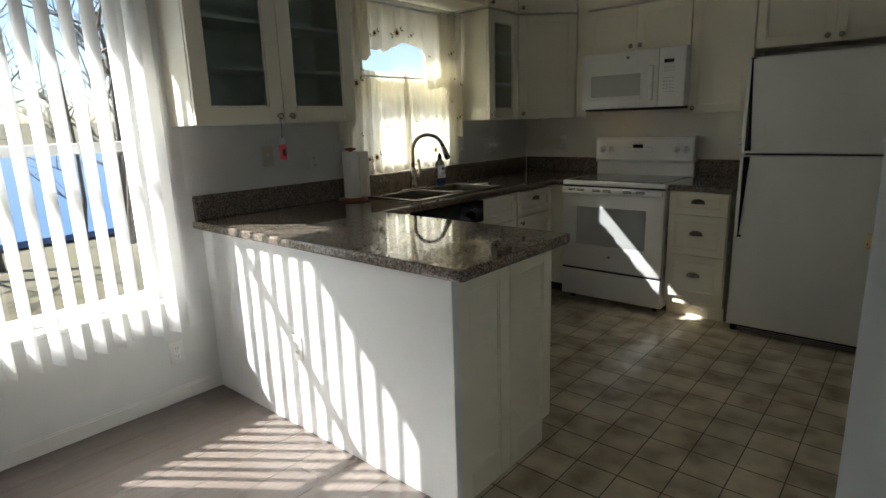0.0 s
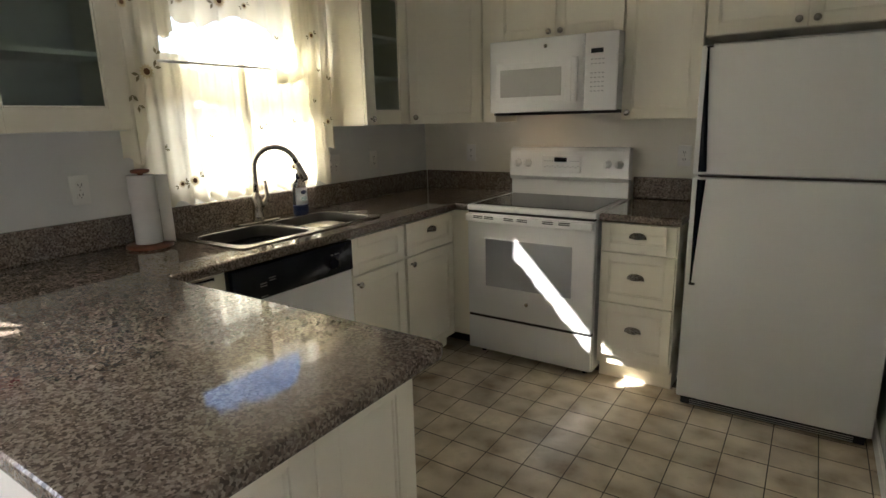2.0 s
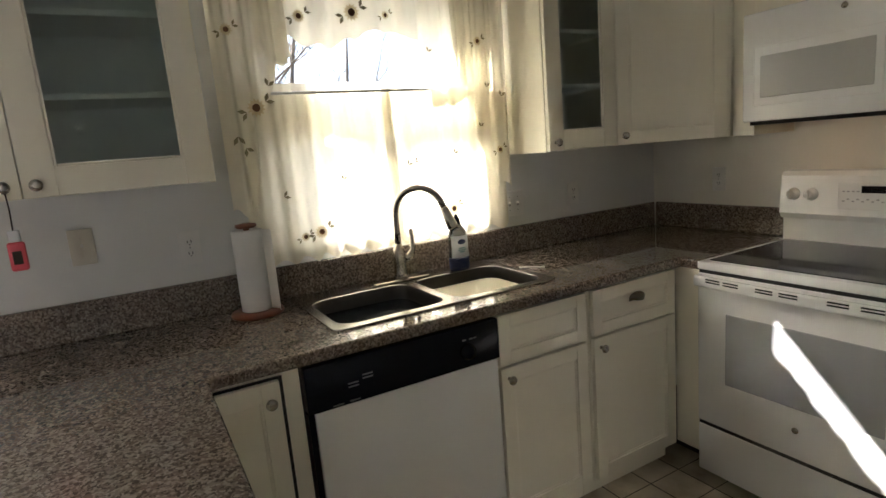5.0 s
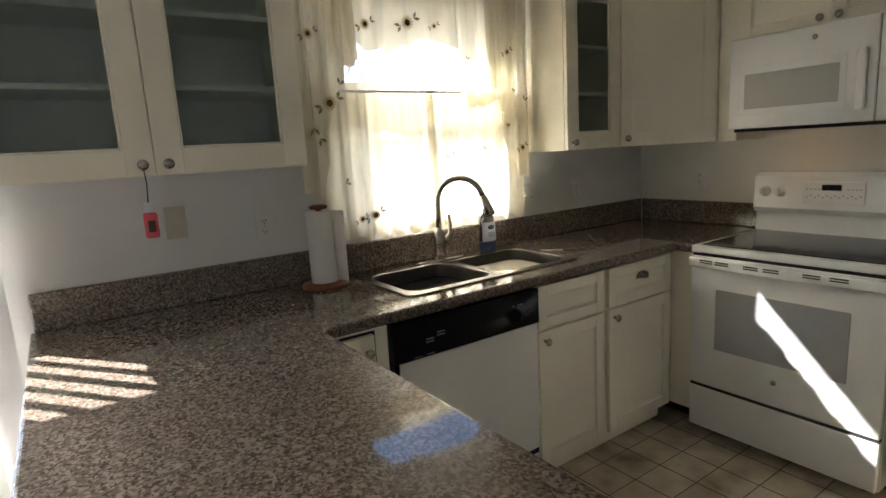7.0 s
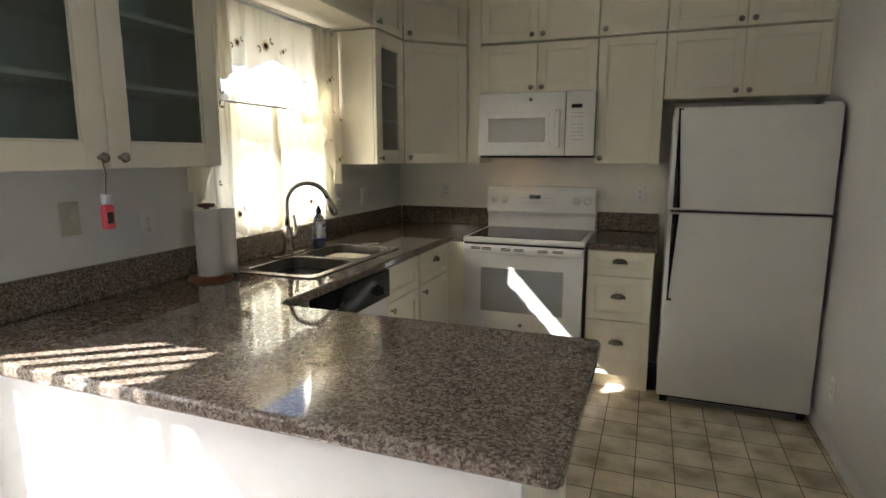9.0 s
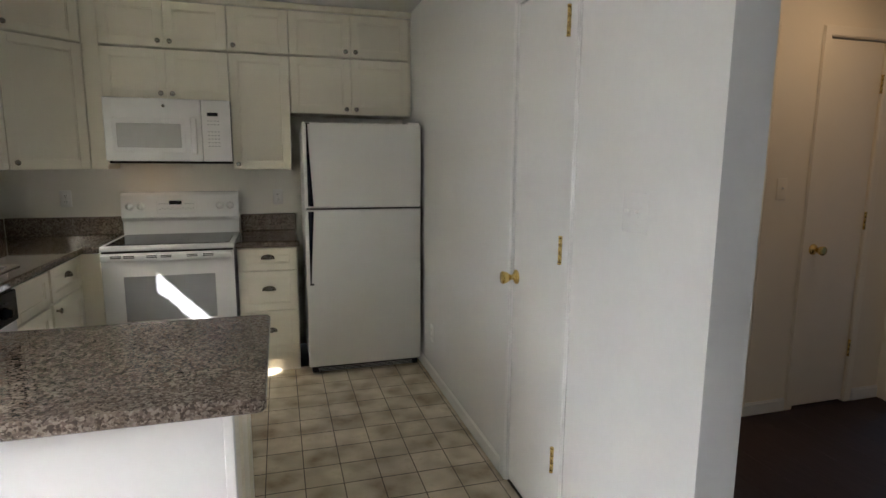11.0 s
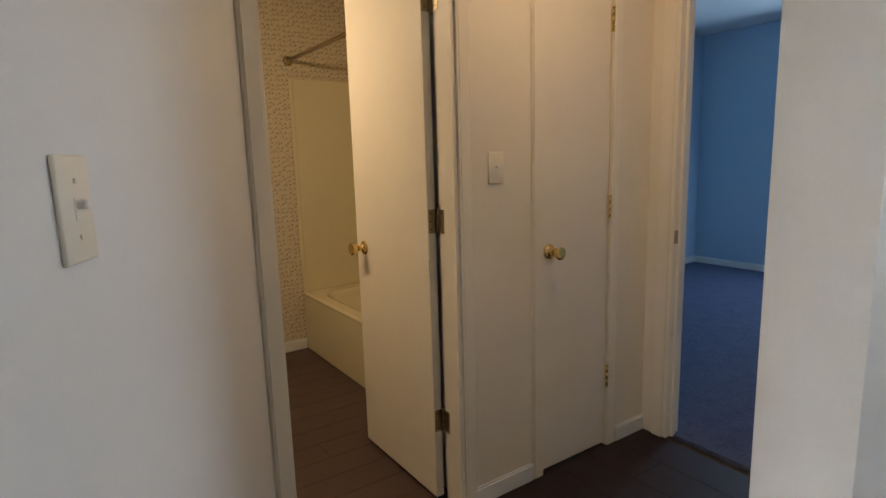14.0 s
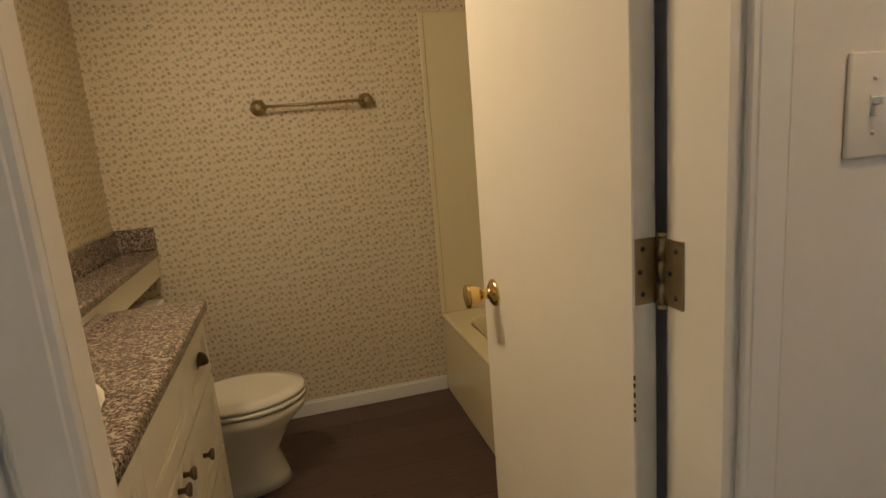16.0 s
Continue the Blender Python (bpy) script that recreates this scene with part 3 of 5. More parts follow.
single("roller_shade", Geo().tube([(6.47, WIN_B[0] + 0.02, 2.05), (6.47, WIN_B[1] - 0.02, 2.05)], 0.025, 12), BLACK, "dark rolled-up shade above the bedroom window", "shade")

# ---- vertical blinds ----
blind = thing("vertical_blind", west(WIN_D[0] - 0.05, 0.38, XW + 0.075), "white fabric vertical blinds, turned half open", "blind")
part("headrail", Geo().box(-0.02, 2.25, -0.02, 0.025, 1.76, 1.80, 0.004), VINYL, blind)
rng = random.Random(4)
for k in range(27):
    y = 0.02 + 0.0825 * k + (0.03 if k == 26 else 0)
    a = radians(90 + 17 + rng.uniform(-3, 3)) if k < 26 else radians(20)
    sway = rng.uniform(-0.004, 0.004)

    def vane(u, v, y=y, a=a, sway=sway):
        s = (u - 0.5) * 0.089
        bow = 0.006 * (1 - (2 * u - 1) ** 2)
        return (y + math.cos(a) * s - math.sin(a) * bow + sway * (1 - v), math.sin(a) * s + math.cos(a) * bow, 0.02 + 1.745 * v)
    part("vane", Geo().sheet(vane, 4, 1), VANE, blind)

# ---- kitchen window's curtains ----
TIER, VAL = 1.665, 1.85
YK0, YK1 = 2.20, 3.33


def curtain(name, label, y0, y1, ztop, zbot, folds, depth, x, flare=0.0, hem=None, nu=72):
    """A gathered length of cloth with folds, from a header to a scalloped hem. hem(u) gives the lower edge."""
    rr = random.Random(name + label)
    ph = [rr.uniform(0, 6.28) for _ in range(4)]

    def fn(u, v):
        zb = hem(u) if hem else zbot + 0.012 * math.sin(u * 46)
        z = ztop + (zb - ztop) * v
        yy = y0 + (y1 - y0) * u + flare * v * (u - 0.5) + 0.008 * math.sin(9 * u + ph[0]) * v
        wave = math.sin(2 * math.pi * folds * u + ph[1] + 0.7 * math.sin(3 * u + ph[2])) * (0.35 + 0.65 * v) + 0.35 * math.sin(2 * math.pi * folds * 2.3 * u + ph[3]) * (1 - 0.6 * v)
        return (x + depth * wave, yy, z)
    ob = new(name, Geo().sheet(fn, nu, 16).mesh(name, LACE))
    return tagged(ob, label, "curtain")


tier_a = curtain("tier_curtain", "sheer cream cafe curtain with embroidered hem", 2.205, 2.80, TIER + 0.035, 1.055, 6, 0.017, XW + 0.040)
tier_b = curtain("tier_curtain", "sheer cream cafe curtain gathered on a rod", 2.765, 3.33, TIER + 0.035, 1.058, 5.5, 0.017, XW + 0.042)
val = curtain("valance", "cream ruffled valance with sunflower embroidery", 2.30, 3.26, 2.12, VAL, 8, 0.022, XW + 0.075,
        hem=lambda u: VAL + 0.03 * math.cos(u * 12.6) + 0.008 * math.sin(60 * u) - (0.225 if u > 0.69 else 0) - (0.10 if u < 0.10 else 0))
side_a = curtain("side_curtain", "long cream curtain swag with sunflower embroidery", 2.15, 2.40, 2.12, 1.2, 3.5, 0.024, XW + 0.095,
        hem=lambda u: 1.25 + 0.12 * max(0.0, 0.18 - u) + 0.5 * max(0.0, min(1.0, (u - 0.30) / 0.5)) ** 0.8 + 0.10 * max(0.0, u - 0.8) + 0.01 * math.sin(40 * u), nu=48)
side_b = curtain("side_curtain", "long cream curtain swag with sunflower embroidery", 3.335, 3.06, 2.12, 1.2, 3.5, 0.02, XW + 0.095,
        hem=lambda u: 1.25 + 0.55 * max(0.0, u - 0.3) / 0.7 + 0.01 * math.sin(40 * u), nu=48)


def flap(y0, y1, z0, parent):
    """An added strip of cloth on the window's side that shades the band below the rod."""
    def fn(u, v):
        return (XW + 0.012 + 0.003 * math.sin(40 * u), y0 + (y1 - y0) * u, TIER + 0.012 + (z0 + 0.022 * math.sin(11 * u + y0) + 0.012 * math.sin(31 * u) - TIER) * v)
    part("shade_strip", Geo().sheet(fn, 40, 6), LACE, parent)


flap(2.27, 2.77, 1.50, tier_a)
flap(2.79, 3.25, 1.47, tier_b)
PETAL = cloth_material("petal_thread", (0.72, 0.62, 0.40), 0.35, 600)
SEED = material("seed_thread", (0.20, 0.10, 0.045), 0.9, grain=0.3, scale=500)
LEAF = material("leaf_thread", (0.30, 0.27, 0.16), 0.9, grain=0.3, scale=500)


def sunflower(parent, x, y, z, r):
    """An embroidered flower, flat on the cloth: a ring of pointed petals round a dark seed head."""
    r *= 0.88
    g = Geo()
    c = g.bm.verts.new((x, y, z))
    n = 26
    ring = [g.bm.verts.new((x - 0.001, y + r * (1.0 if k % 2 else 0.68) * math.cos(2 * math.pi * k / n), z + r * (1.0 if k % 2 else 0.68) * math.sin(2 * math.pi * k / n))) for k in range(n)]
    for k in range(n):
        g.bm.faces.new((c, ring[k], ring[(k + 1) % n]))
    fl = part("sunflower", g, PETAL, parent, "embroidered tan sunflower")
    part("seed_head", Geo().turn([(0.42 * r, 0), (0.38 * r, 0.002)], pose(x, y, z, 0, 90), 14), SEED, fl)


def sprig(parent, x, y, z, s, a):
    """A pair of small embroidered leaves."""
    for da in (-0.6, 0.6):
        g = Geo()
        d = Vector((0, math.cos(a + da), math.sin(a + da)))
        n = Vector((0, -d.z, d.y))
        p = Vector((x, y, z))
        g.bm.faces.new([g.bm.verts.new(q) for q in (p, p + d * s * 0.5 + n * s * 0.22, p + d * s, p + d * s * 0.5 - n * s * 0.22)])
        part("leaf", g, LEAF, parent)


XV, XT, XS = XW + 0.110, XW + 0.068, XW + 0.130
for par, x, y, z, r in ((val, XV, 2.45, 1.915, 0.026), (val, XV, 2.647, 1.935, 0.036), (val, XV, 2.78, 1.93, 0.018), (side_a, XS, 2.262, 1.611, 0.036), (side_a, XS, 2.20, 1.86, 0.024),
                        (tier_a, XT, 2.453, 1.155, 0.030), (tier_a, XT, 2.39, 1.145, 0.020), (tier_b, XT, 3.036, 1.17, 0.030), (side_b, XS, 3.17, 1.84, 0.022), (side_b, XS, 3.25, 1.40, 0.022)):
    sunflower(par, x, y, z, r)
    sprig(par, x - 0.001, y + r * 0.9, z + r * 0.5, r * 0.9, 0.6)
    sprig(par, x - 0.001, y - r * 0.9, z - r * 0.4, r * 0.9, 3.6)
for par, x, y, z, s, a in ((side_a, XS, 2.19, 1.52, 0.034, -1.5), (side_a, XS, 2.21, 1.48, 0.03, -1.0), (side_a, XS, 2.31, 1.68, 0.03, 1.2), (tier_a, XT, 2.33, 1.30, 0.026, 0.4), (tier_a, XT, 2.56, 1.34, 0.022, 1.2),
                           (tier_b, XT, 2.84, 1.37, 0.024, 1.0), (tier_b, XT, 2.87, 1.385, 0.02, 0.2), (tier_b, XT, 3.06, 1.40, 0.02, 1.0), (side_b, XS, 3.20, 1.66, 0.022, 1.3), (side_b, XS, 3.16, 1.50, 0.022, 1.4), (side_b, XS, 3.27, 1.62, 0.03, 1.2), (val, XV, 2.95, 1.80, 0.022, 1.2)):
    sprig(par, x, y, z, s, a)
rod = thing("curtain_rod", pose(XW + 0.05, 2.2, TIER), "thin striped tension rod carrying the cafe curtain", "curtain rod")
part("rod", Geo().tube([(0, 0.08, 0), (0, 1.06, 0)], 0.0055, 12), VINYL, rod)
for nm, z in (("valance_rod", 2.105),):
    single("curtain_rod", Geo().tube([(XW + 0.085, 2.14, z), (XW + 0.085, 3.34, z)], 0.008, 10), VINYL, "white rod carrying the valance", "curtain rod")
single("window_soffit", Geo().box(XW + 0.001, XW + 0.30, 2.115, 3.345, 2.16, ZC - 0.001, 0.002), CAB, "white soffit board above the kitchen window", "soffit", kind="structure")

# ---- cabinets ----


def panel_front(name, parent, x0, x1, z0, z1, y=0.0, pull="", px=0, pz=0, glass=False, stile=0.052, label="", metal=NICKEL):
    """A framed door or drawer front: outer face at local y - 0.02, a recessed field with a bead, and its knob or cup pull."""
    f = y - 0.02
    i0, i1, k0, k1 = x0 + stile, x1 - stile, z0 + stile, z1 - stile
    if glass:
        ob = part(name, Geo().box(i0 - 0.002, i1 + 0.002, f + 0.010, f + 0.014, k0 - 0.002, k1 + 0.002), FROST, parent, label or "door with a frosted greenish glass pane")
    else:
        ob = part(name, Geo().box(i0 - 0.001, i1 + 0.001, f + 0.010, y - 0.003, k0 - 0.001, k1 + 0.001), CAB, parent, label)
    for a0, a1, bead in ((x0, i0, (i0, i0 + 0.008)), (i1, x1, (i1 - 0.008, i1))):
        g = Geo().box(a0, a1, f, y - 0.001, z0, z1, 0.0016)
        g.box(bead[0], bead[1], f + 0.005, f + 0.0105, k0, k1, 0.002)
        part("stile", g, CAB, ob)
    for c0, c1, bead in ((z0, k0, (k0, k0 + 0.008)), (k1, z1, (k1 - 0.008, k1))):
        g = Geo().box(i0, i1, f, y - 0.001, c0, c1, 0.0016)
        g.box(i0 + 0.008, i1 - 0.008, f + 0.005, f + 0.0105, bead[0], bead[1], 0.002)
        part("rail", g, CAB, ob)
    if pull == "knob":
        part("knob", knob_geo(m=Matrix.Translation((px, f, pz))), metal, ob, "brushed nickel knob" if metal == NICKEL else "dark bronze knob")
    elif pull == "cup":
        part("cup_pull", cup_geo(px, f, pz), metal, ob, "brushed nickel cup pull" if metal == NICKEL else "dark bronze cup pull")
    return ob


def cup_geo(x, y, z, w=0.085, h=0.03, d=0.026):
    """A half-dome bin pull, open below, on a thin flange."""
    g = Geo()

    def dome(u, v):
        a, b = math.pi * u, 0.5 * math.pi * v
        return (x - 0.5 * w * math.cos(a) * (0.55 + 0.45 * math.cos(b)), y - d * math.sin(b) * math.sin(a) ** 0.6 - 0.001, z - 0.3 * h + h * math.sin(a) ** 0.7 * math.cos(b))
    g.sheet(dome, 14, 6, 0.0015)
    g.box(x - 0.5 * w, x + 0.5 * w, y - 0.003, y, z - 0.4 * h, z - 0.22 * h, 0.001)
    return g


def carcass(parent, w, d, z0, z1, shelves=(), t=0.016):
    """An open cupboard body: sides, top, bottom, back, shelves."""
    part("side_panel", Geo().box(0, t, 0, d, z0, z1, 0.001), CAB, parent)
    part("side_panel", Geo().box(w - t, w, 0, d, z0, z1, 0.001), CAB, parent)
    g = Geo().box(t, w - t, 0.001, d, z0, z0 + t)
    g.box(t, w - t, 0.001, d, z1 - t, z1)
    g.box(t, w - t, d - 0.006, d, z0 + t, z1 - t)
    part("body", g, CABIN, parent)
    for z in shelves:
        part("shelf", Geo().box(t, w - t, 0.02, d - 0.006, z, z + 0.016, 0.001), CABIN, parent)


def wall_cabinet(m, w, h, fronts, label, d=0.28, glass=False, group="kitchen wall cabinets"):
    """fronts: (x0, x1, knob side) for each door."""
    ob = thing("wall_cabinet", m, label, "cabinet", group)
    if glass:
        carcass(ob, w, d, 0, h, (h * 0.333, h * 0.62))
    else:
        part("body", Geo().box(0, w, 0, d, 0, h, 0.0015), CAB, ob)
    for x0, x1, side, top in fronts:
        px = x0 + 0.033 if side == "l" else x1 - 0.033
        panel_front("door", ob, x0, x1, 0.003, h - 0.003, 0, "knob", px, h - 0.036 if top else 0.036, glass, 0.076 if glass else 0.052)
    return ob


def north(x, z, y=4.08):
    return pose(x, y, z)


ZU, ZM = 1.372, 2.143
wall_cabinet(north(-2.06, 1.822), 0.755, 0.316, [(0.003, 0.376, "r", 0), (0.379, 0.752, "l", 0)], "white two-door wall cabinet above the microwave")
wall_cabinet(north(-1.302, ZU), 0.387, ZM - ZU - 0.003, [(0.003, 0.384, "l", 0)], "tall white single-door wall cabinet with recessed panel")
wall_cabinet(north(-0.913, 1.757), 0.835, ZM - 1.76, [(0.003, 0.416, "r", 0), (0.419, 0.832, "l", 0)], "white two-door wall cabinet above the refrigerator")
wall_cabinet(north(-2.06, ZM + 0.004), 0.755, 0.288, [(0.003, 0.376, "r", 0), (0.379, 0.752, "l", 0)], "short white two-door cabinet below the ceiling")
wall_cabinet(north(-1.302, ZM + 0.004), 0.387, 0.288, [(0.003, 0.384, "l", 0)], "short white single-door cabinet below the ceiling")
wall_cabinet(north(-0.913, ZM + 0.004), 0.835, 0.288, [(0.003, 0.416, "r", 0), (0.419, 0.832, "l", 0)], "short white two-door cabinet below the ceiling")
single("filler_strip", Geo().box(-2.155, -2.062, 4.072, 4.358, ZU, 2.435, 0.001), CAB, "white filler strip between the wall cabinets", "cabinet")
single("filler_strip", Geo().box(-0.076, -0.0605, 4.072, 4.358, 1.757, 2.435, 0.001), CAB, "white filler strip beside the wall", "cabinet")
# corner cabinet with a slanted front
for z0, z1 in ((ZU, ZM - 0.003), (ZM + 0.004, 2.435)):
    ob = thing("corner_cabinet", pose(-2.50, 3.757, z0, 0, 0, 42.0), "white corner wall cabinet with a slanted door", "cabinet", "kitchen wall cabinets")
    inv = pose(-2.50, 3.757, z0, 0, 0, 42.0).inverted()
    pts = [inv @ Vector((x, y, z0)) for x, y in ((-2.497, 3.757), (-2.158, 4.062), (-2.158, 4.357), (-2.798, 4.357), (-2.798, 3.757))]
    part("body", Geo().slab([(p.x, p.y) for p in pts], 0, z1 - z0), CAB, ob)
    panel_front("door", ob, 0.012, 0.445, 0.003, z1 - z0 - 0.003, 0, "knob", 0.045, 0.04)
wall_cabinet(west(3.358, ZU, -2.50), 0.395, ZM - ZU - 0.003, [(0.003, 0.387, "l", 0)], "white wall cabinet with a frosted glass door", 0.298, glass=True)
wall_cabinet(west(3.358, ZM + 0.004, -2.50), 0.395, 0.288, [(0.003, 0.387, "l", 0)], "short white single-door cabinet below the ceiling")
wall_cabinet(west(1.148, 1.383, -2.50), 0.93, ZM - 1.386, [(0.003, 0.4575, "r", 0), (0.4605, 0.927, "l", 0)], "white wall cabinet with two frosted glass doors", 0.298, glass=True)
wall_cabinet(west(1.148, ZM + 0.004, -2.50), 0.93, 0.288, [(0.003, 0.4575, "r", 0), (0.4605, 0.927, "l", 0)], "short white two-door cabinet below the ceiling")
g = Geo().box(-2.16, -0.062, 4.045, 4.075, 2.437, 2.479, 0.006)
structure("trim_crown", g, CAB, "white crown strip along the cabinet tops", "trim")


def base_body(parent, w, d=0.58, toe=0.10, top=0.872):
    part("body", Geo().box(0, w, 0, d, toe, top, 0.0015), CAB, parent)
    part("toe_kick", Geo().box(0, w, 0.06, d, 0.0, toe), CAB, parent)


# west run (local x runs north)
XF = -2.18
ob = thing("base_cabinet", west(1.885, 0, XF), "narrow white base cabinet with its door ajar", "cabinet", "kitchen base cabinets")
base_body(ob, 0.285)
panel_front("door", ob, 0.012, 0.225, 0.11, 0.852, -0.006, "knob", 0.195, 0.80, stile=0.05)
# dark sheet stands in for the shade behind the ajar door
part("dark_fill", Geo().box(0.004, 0.238, -0.004, -0.001, 0.105, 0.858), DARK, ob)
ob = thing("base_cabinet", west(2.825, 0, XF), "white base cabinet with one drawer front and door", "cabinet", "kitchen base cabinets")
base_body(ob, 0.415)
panel_front("drawer_front", ob, 0.004, 0.395, 0.690, 0.866, stile=0.045)
panel_front("door", ob, 0.004, 0.395, 0.105, 0.678, 0, "knob", 0.035, 0.64)
ob = thing("base_cabinet", west(3.242, 0, XF), "white base cabinet with drawer, cup pull and door", "cabinet", "kitchen base cabinets")
base_body(ob, 0.49)
panel_front("drawer_front", ob, 0.012, 0.465, 0.692, 0.866, 0, "cup", 0.24, 0.80, stile=0.045)
panel_front("door", ob, 0.012, 0.465, 0.105, 0.680, 0, "knob", 0.045, 0.642)
single("filler_strip", Geo().box(-2.179, -2.062, 3.735, 3.775, 0.10, 0.872, 0.001), CAB, "white filler strip beside the range", "cabinet")
# drawers beside the range
ob = thing("drawer_cabinet", pose(-1.285, 3.76, 0), "white three-drawer base cabinet with cup pulls", "cabinet", "kitchen base cabinets")
base_body(ob, 0.376)
for z0, z1 in ((0.722, 0.868), (0.452, 0.716), (0.155, 0.446)):
    panel_front("drawer_front", ob, 0.006, 0.370, z0, z1, 0, "cup", 0.188, z0 + 0.5 * (z1 - z0) + 0.012, stile=0.045)
part("toe_board", Geo().box(0.0, 0.376, 0.072, 0.09, 0.004, 0.099, 0.001), CAB, ob)

# peninsula
pen = thing("peninsula_base", pose(-2.797, 1.268, 0), "white peninsula base with panelled end and plain back", "cabinet")
part("back_panel", Geo().box(0.0, 1.645, 0.0, 0.016, 0.0, 0.872, 0.001), PANELWHITE, pen, "smooth white painted back panel")
part("corner_post", Geo().box(1.645, 1.668, -0.004, 0.03, 0.0, 0.872, 0.002), PANELWHITE, pen)
part("body", Geo().box(0.62, 1.643, 0.017, 0.615, 0.10, 0.872), CAB, pen)
part("toe_kick", Geo().box(0.62, 1.60, 0.03, 0.52, 0.0, 0.10), CAB, pen)
inv_end = pose(1.645, 0.03, 0, 0, 0, 90)
for a0, a1 in ((0.0, 0.305), (0.307, 0.615)):
    st = 0.062
    e = part("end_panel", Geo().box(a0 + st, a1 - st, -0.012, -0.001, 0.11, 0.80), CAB, pen)
    e.matrix_basis = inv_end
    for nm, x0, x1, z0, z1 in (("stile", a0, a0 + st, 0.0, 0.872), ("stile", a1 - st, a1, 0.10 if a1 > 0.6 else 0.0, 0.872), ("rail", a0 + st, a1 - st, 0.0, 0.11), ("rail", a0 + st, a1 - st, 0.80, 0.872)):
        part(nm, Geo().box(x0, x1, -0.020, 0, z0, z1, 0.0016), CAB, e)
    for x0, x1, z0, z1 in ((a0 + st, a0 + st + 0.010, 0.11, 0.80), (a1 - st - 0.010, a1 - st, 0.11, 0.80), (a0 + st, a1 - st, 0.11, 0.12), (a0 + st, a1 - st, 0.79, 0.80)):
        part("bead", Geo().box(x0, x1, -0.017, -0.004, z0, z1, 0.003), CAB, e)

# ---- counters ----
SINK = (-2.765, -2.245, 2.305, 3.172)
g = Geo()
r = 0.035
inner = [(-2.145 + 0.03 * (1 - math.cos(radians(a))) , 1.938 + 0.03 * (1 - math.sin(radians(a)))) for a in (0, 22, 45, 67, 90)]
outline = [(XW + 0.002, 1.222), (-1.076, 1.222), (-1.061, 1.226), (-1.053, 1.24), (-1.053, 1.918), (-1.059, 1.933), (-1.074, 1.938), *inner[::-1], (-2.145, 3.725), (-2.062, 3.725), (-2.062, YB - 0.002), (XW + 0.002, YB - 0.002)]
hole = [(x, y) for x, y in rounded(SINK[0] + 0.02, SINK[1] - 0.02, SINK[2] + 0.02, SINK[3] - 0.02, 0.03)]
g.slab(outline, 0.874, 0.914, 0.010, [hole[::-1]], 3)
counter = thing("countertop", pose(0, 0, 0), "brown speckled countertop wrapping the sink and peninsula", "countertop")
part("slab", g, GRANITE, counter)
part("backsplash", Geo().box(XW + 0.001, XW + 0.024, 1.235, YB - 0.024, 0.915, 1.040, 0.004), GRANITE, counter)
part("backsplash", Geo().box(XW + 0.025, -2.062, YB - 0.024, YB - 0.001, 0.915, 1.040, 0.004), GRANITE, counter)
counter2 = thing("countertop", pose(0, 0, 0), "short brown speckled countertop above the drawers", "countertop")
part("slab", Geo().slab([(-1.289, 3.725), (-0.895, 3.725), (-0.895, YB - 0.002), (-1.289, YB - 0.002)], 0.874, 0.914, 0.010, (), 3), GRANITE, counter2)
part("backsplash", Geo().box(-1.289, -0.895, YB - 0.024, YB - 0.001, 0.915, 1.040, 0.004), GRANITE, counter2)

# ---- appliances ----
TEXTGREY = material("printed_grey", (0.40, 0.40, 0.39), 0.5)
DISPLAY = material("dark_display", (0.01, 0.01, 0.012), 0.1)
RING = material("burner_print", (0.10, 0.10, 0.11), 0.1, grain=0.1)
DIALMARK = material("dial_print", (0.12, 0.12, 0.125), 0.5)

# refrigerator: top freezer, black inset handles on the west edge of both doors
fr = thing("refrigerator", pose(-0.856, 3.66, 0), "white top-freezer refrigerator with black handles", "refrigerator")
FW, FH, FS = 0.770, 1.676, 1.124
part("body", Geo().box(0.006, FW - 0.006, 0.075, 0.66, 0.055, FH - 0.012, 0.006), FRIDGE, fr)
part("gasket", Geo().box(0.014, FW - 0.014, 0.062, 0.076, 0.07, FH - 0.02), BLACK, fr, "dark door gasket")
d1 = part("freezer_door", Geo().box(0, FW, 0, 0.062, FS + 0.006, FH, 0.010, 3), FRIDGE, fr)
d2 = part("fridge_door", Geo().box(0, FW, 0, 0.062, 0.056, FS - 0.006, 0.010, 3), FRIDGE, fr)
for d, z0, z1, up in ((d1, FS + 0.02, FH - 0.008, 1), (d2, 0.635, FS - 0.014, 0)):
    g = Geo()

    def grip(u, v, z0=z0, z1=z1, up=up):
        wide = 0.009 + 0.026 * (1 - v if up else v) ** 1.1
        x = 0.022 + u * wide
        return (x, -0.003 - 0.010 * math.sin(math.pi * u), z0 + (z1 - z0) * v)
    g.sheet(grip, 6, 14)
    part("handle", g, BLACK, d, "black tapered plastic handle")
    part("handle_cap", Geo().box(0.020, 0.046, -0.010, 0.0, z0 - 0.012 if not up else z1 - 0.004, z0 if not up else z1 + 0.004, 0.002), STEEL, d)
part("door_trim", Geo().box(0.03, FW, -0.002, 0.03, FS - 0.004, FS + 0.004, 0.001), STEEL, fr, "thin metal trim between the doors")
part("hinge_cover", Geo().box(FW - 0.09, FW - 0.01, 0.01, 0.07, FH, FH + 0.012, 0.003), FRIDGE, fr)
# grille darkened for the shade under the doors, pale strips are painted highlights
part("toe_grille", Geo().box(0.02, FW - 0.02, 0.02, 0.06, 0.012, 0.050, 0.004), DARK, fr)
for k in range(3):
    part("grille_highlight", Geo().box(0.06, FW - 0.06, 0.017, 0.022, 0.018 + 0.010 * k, 0.021 + 0.010 * k), NOTCH, fr)
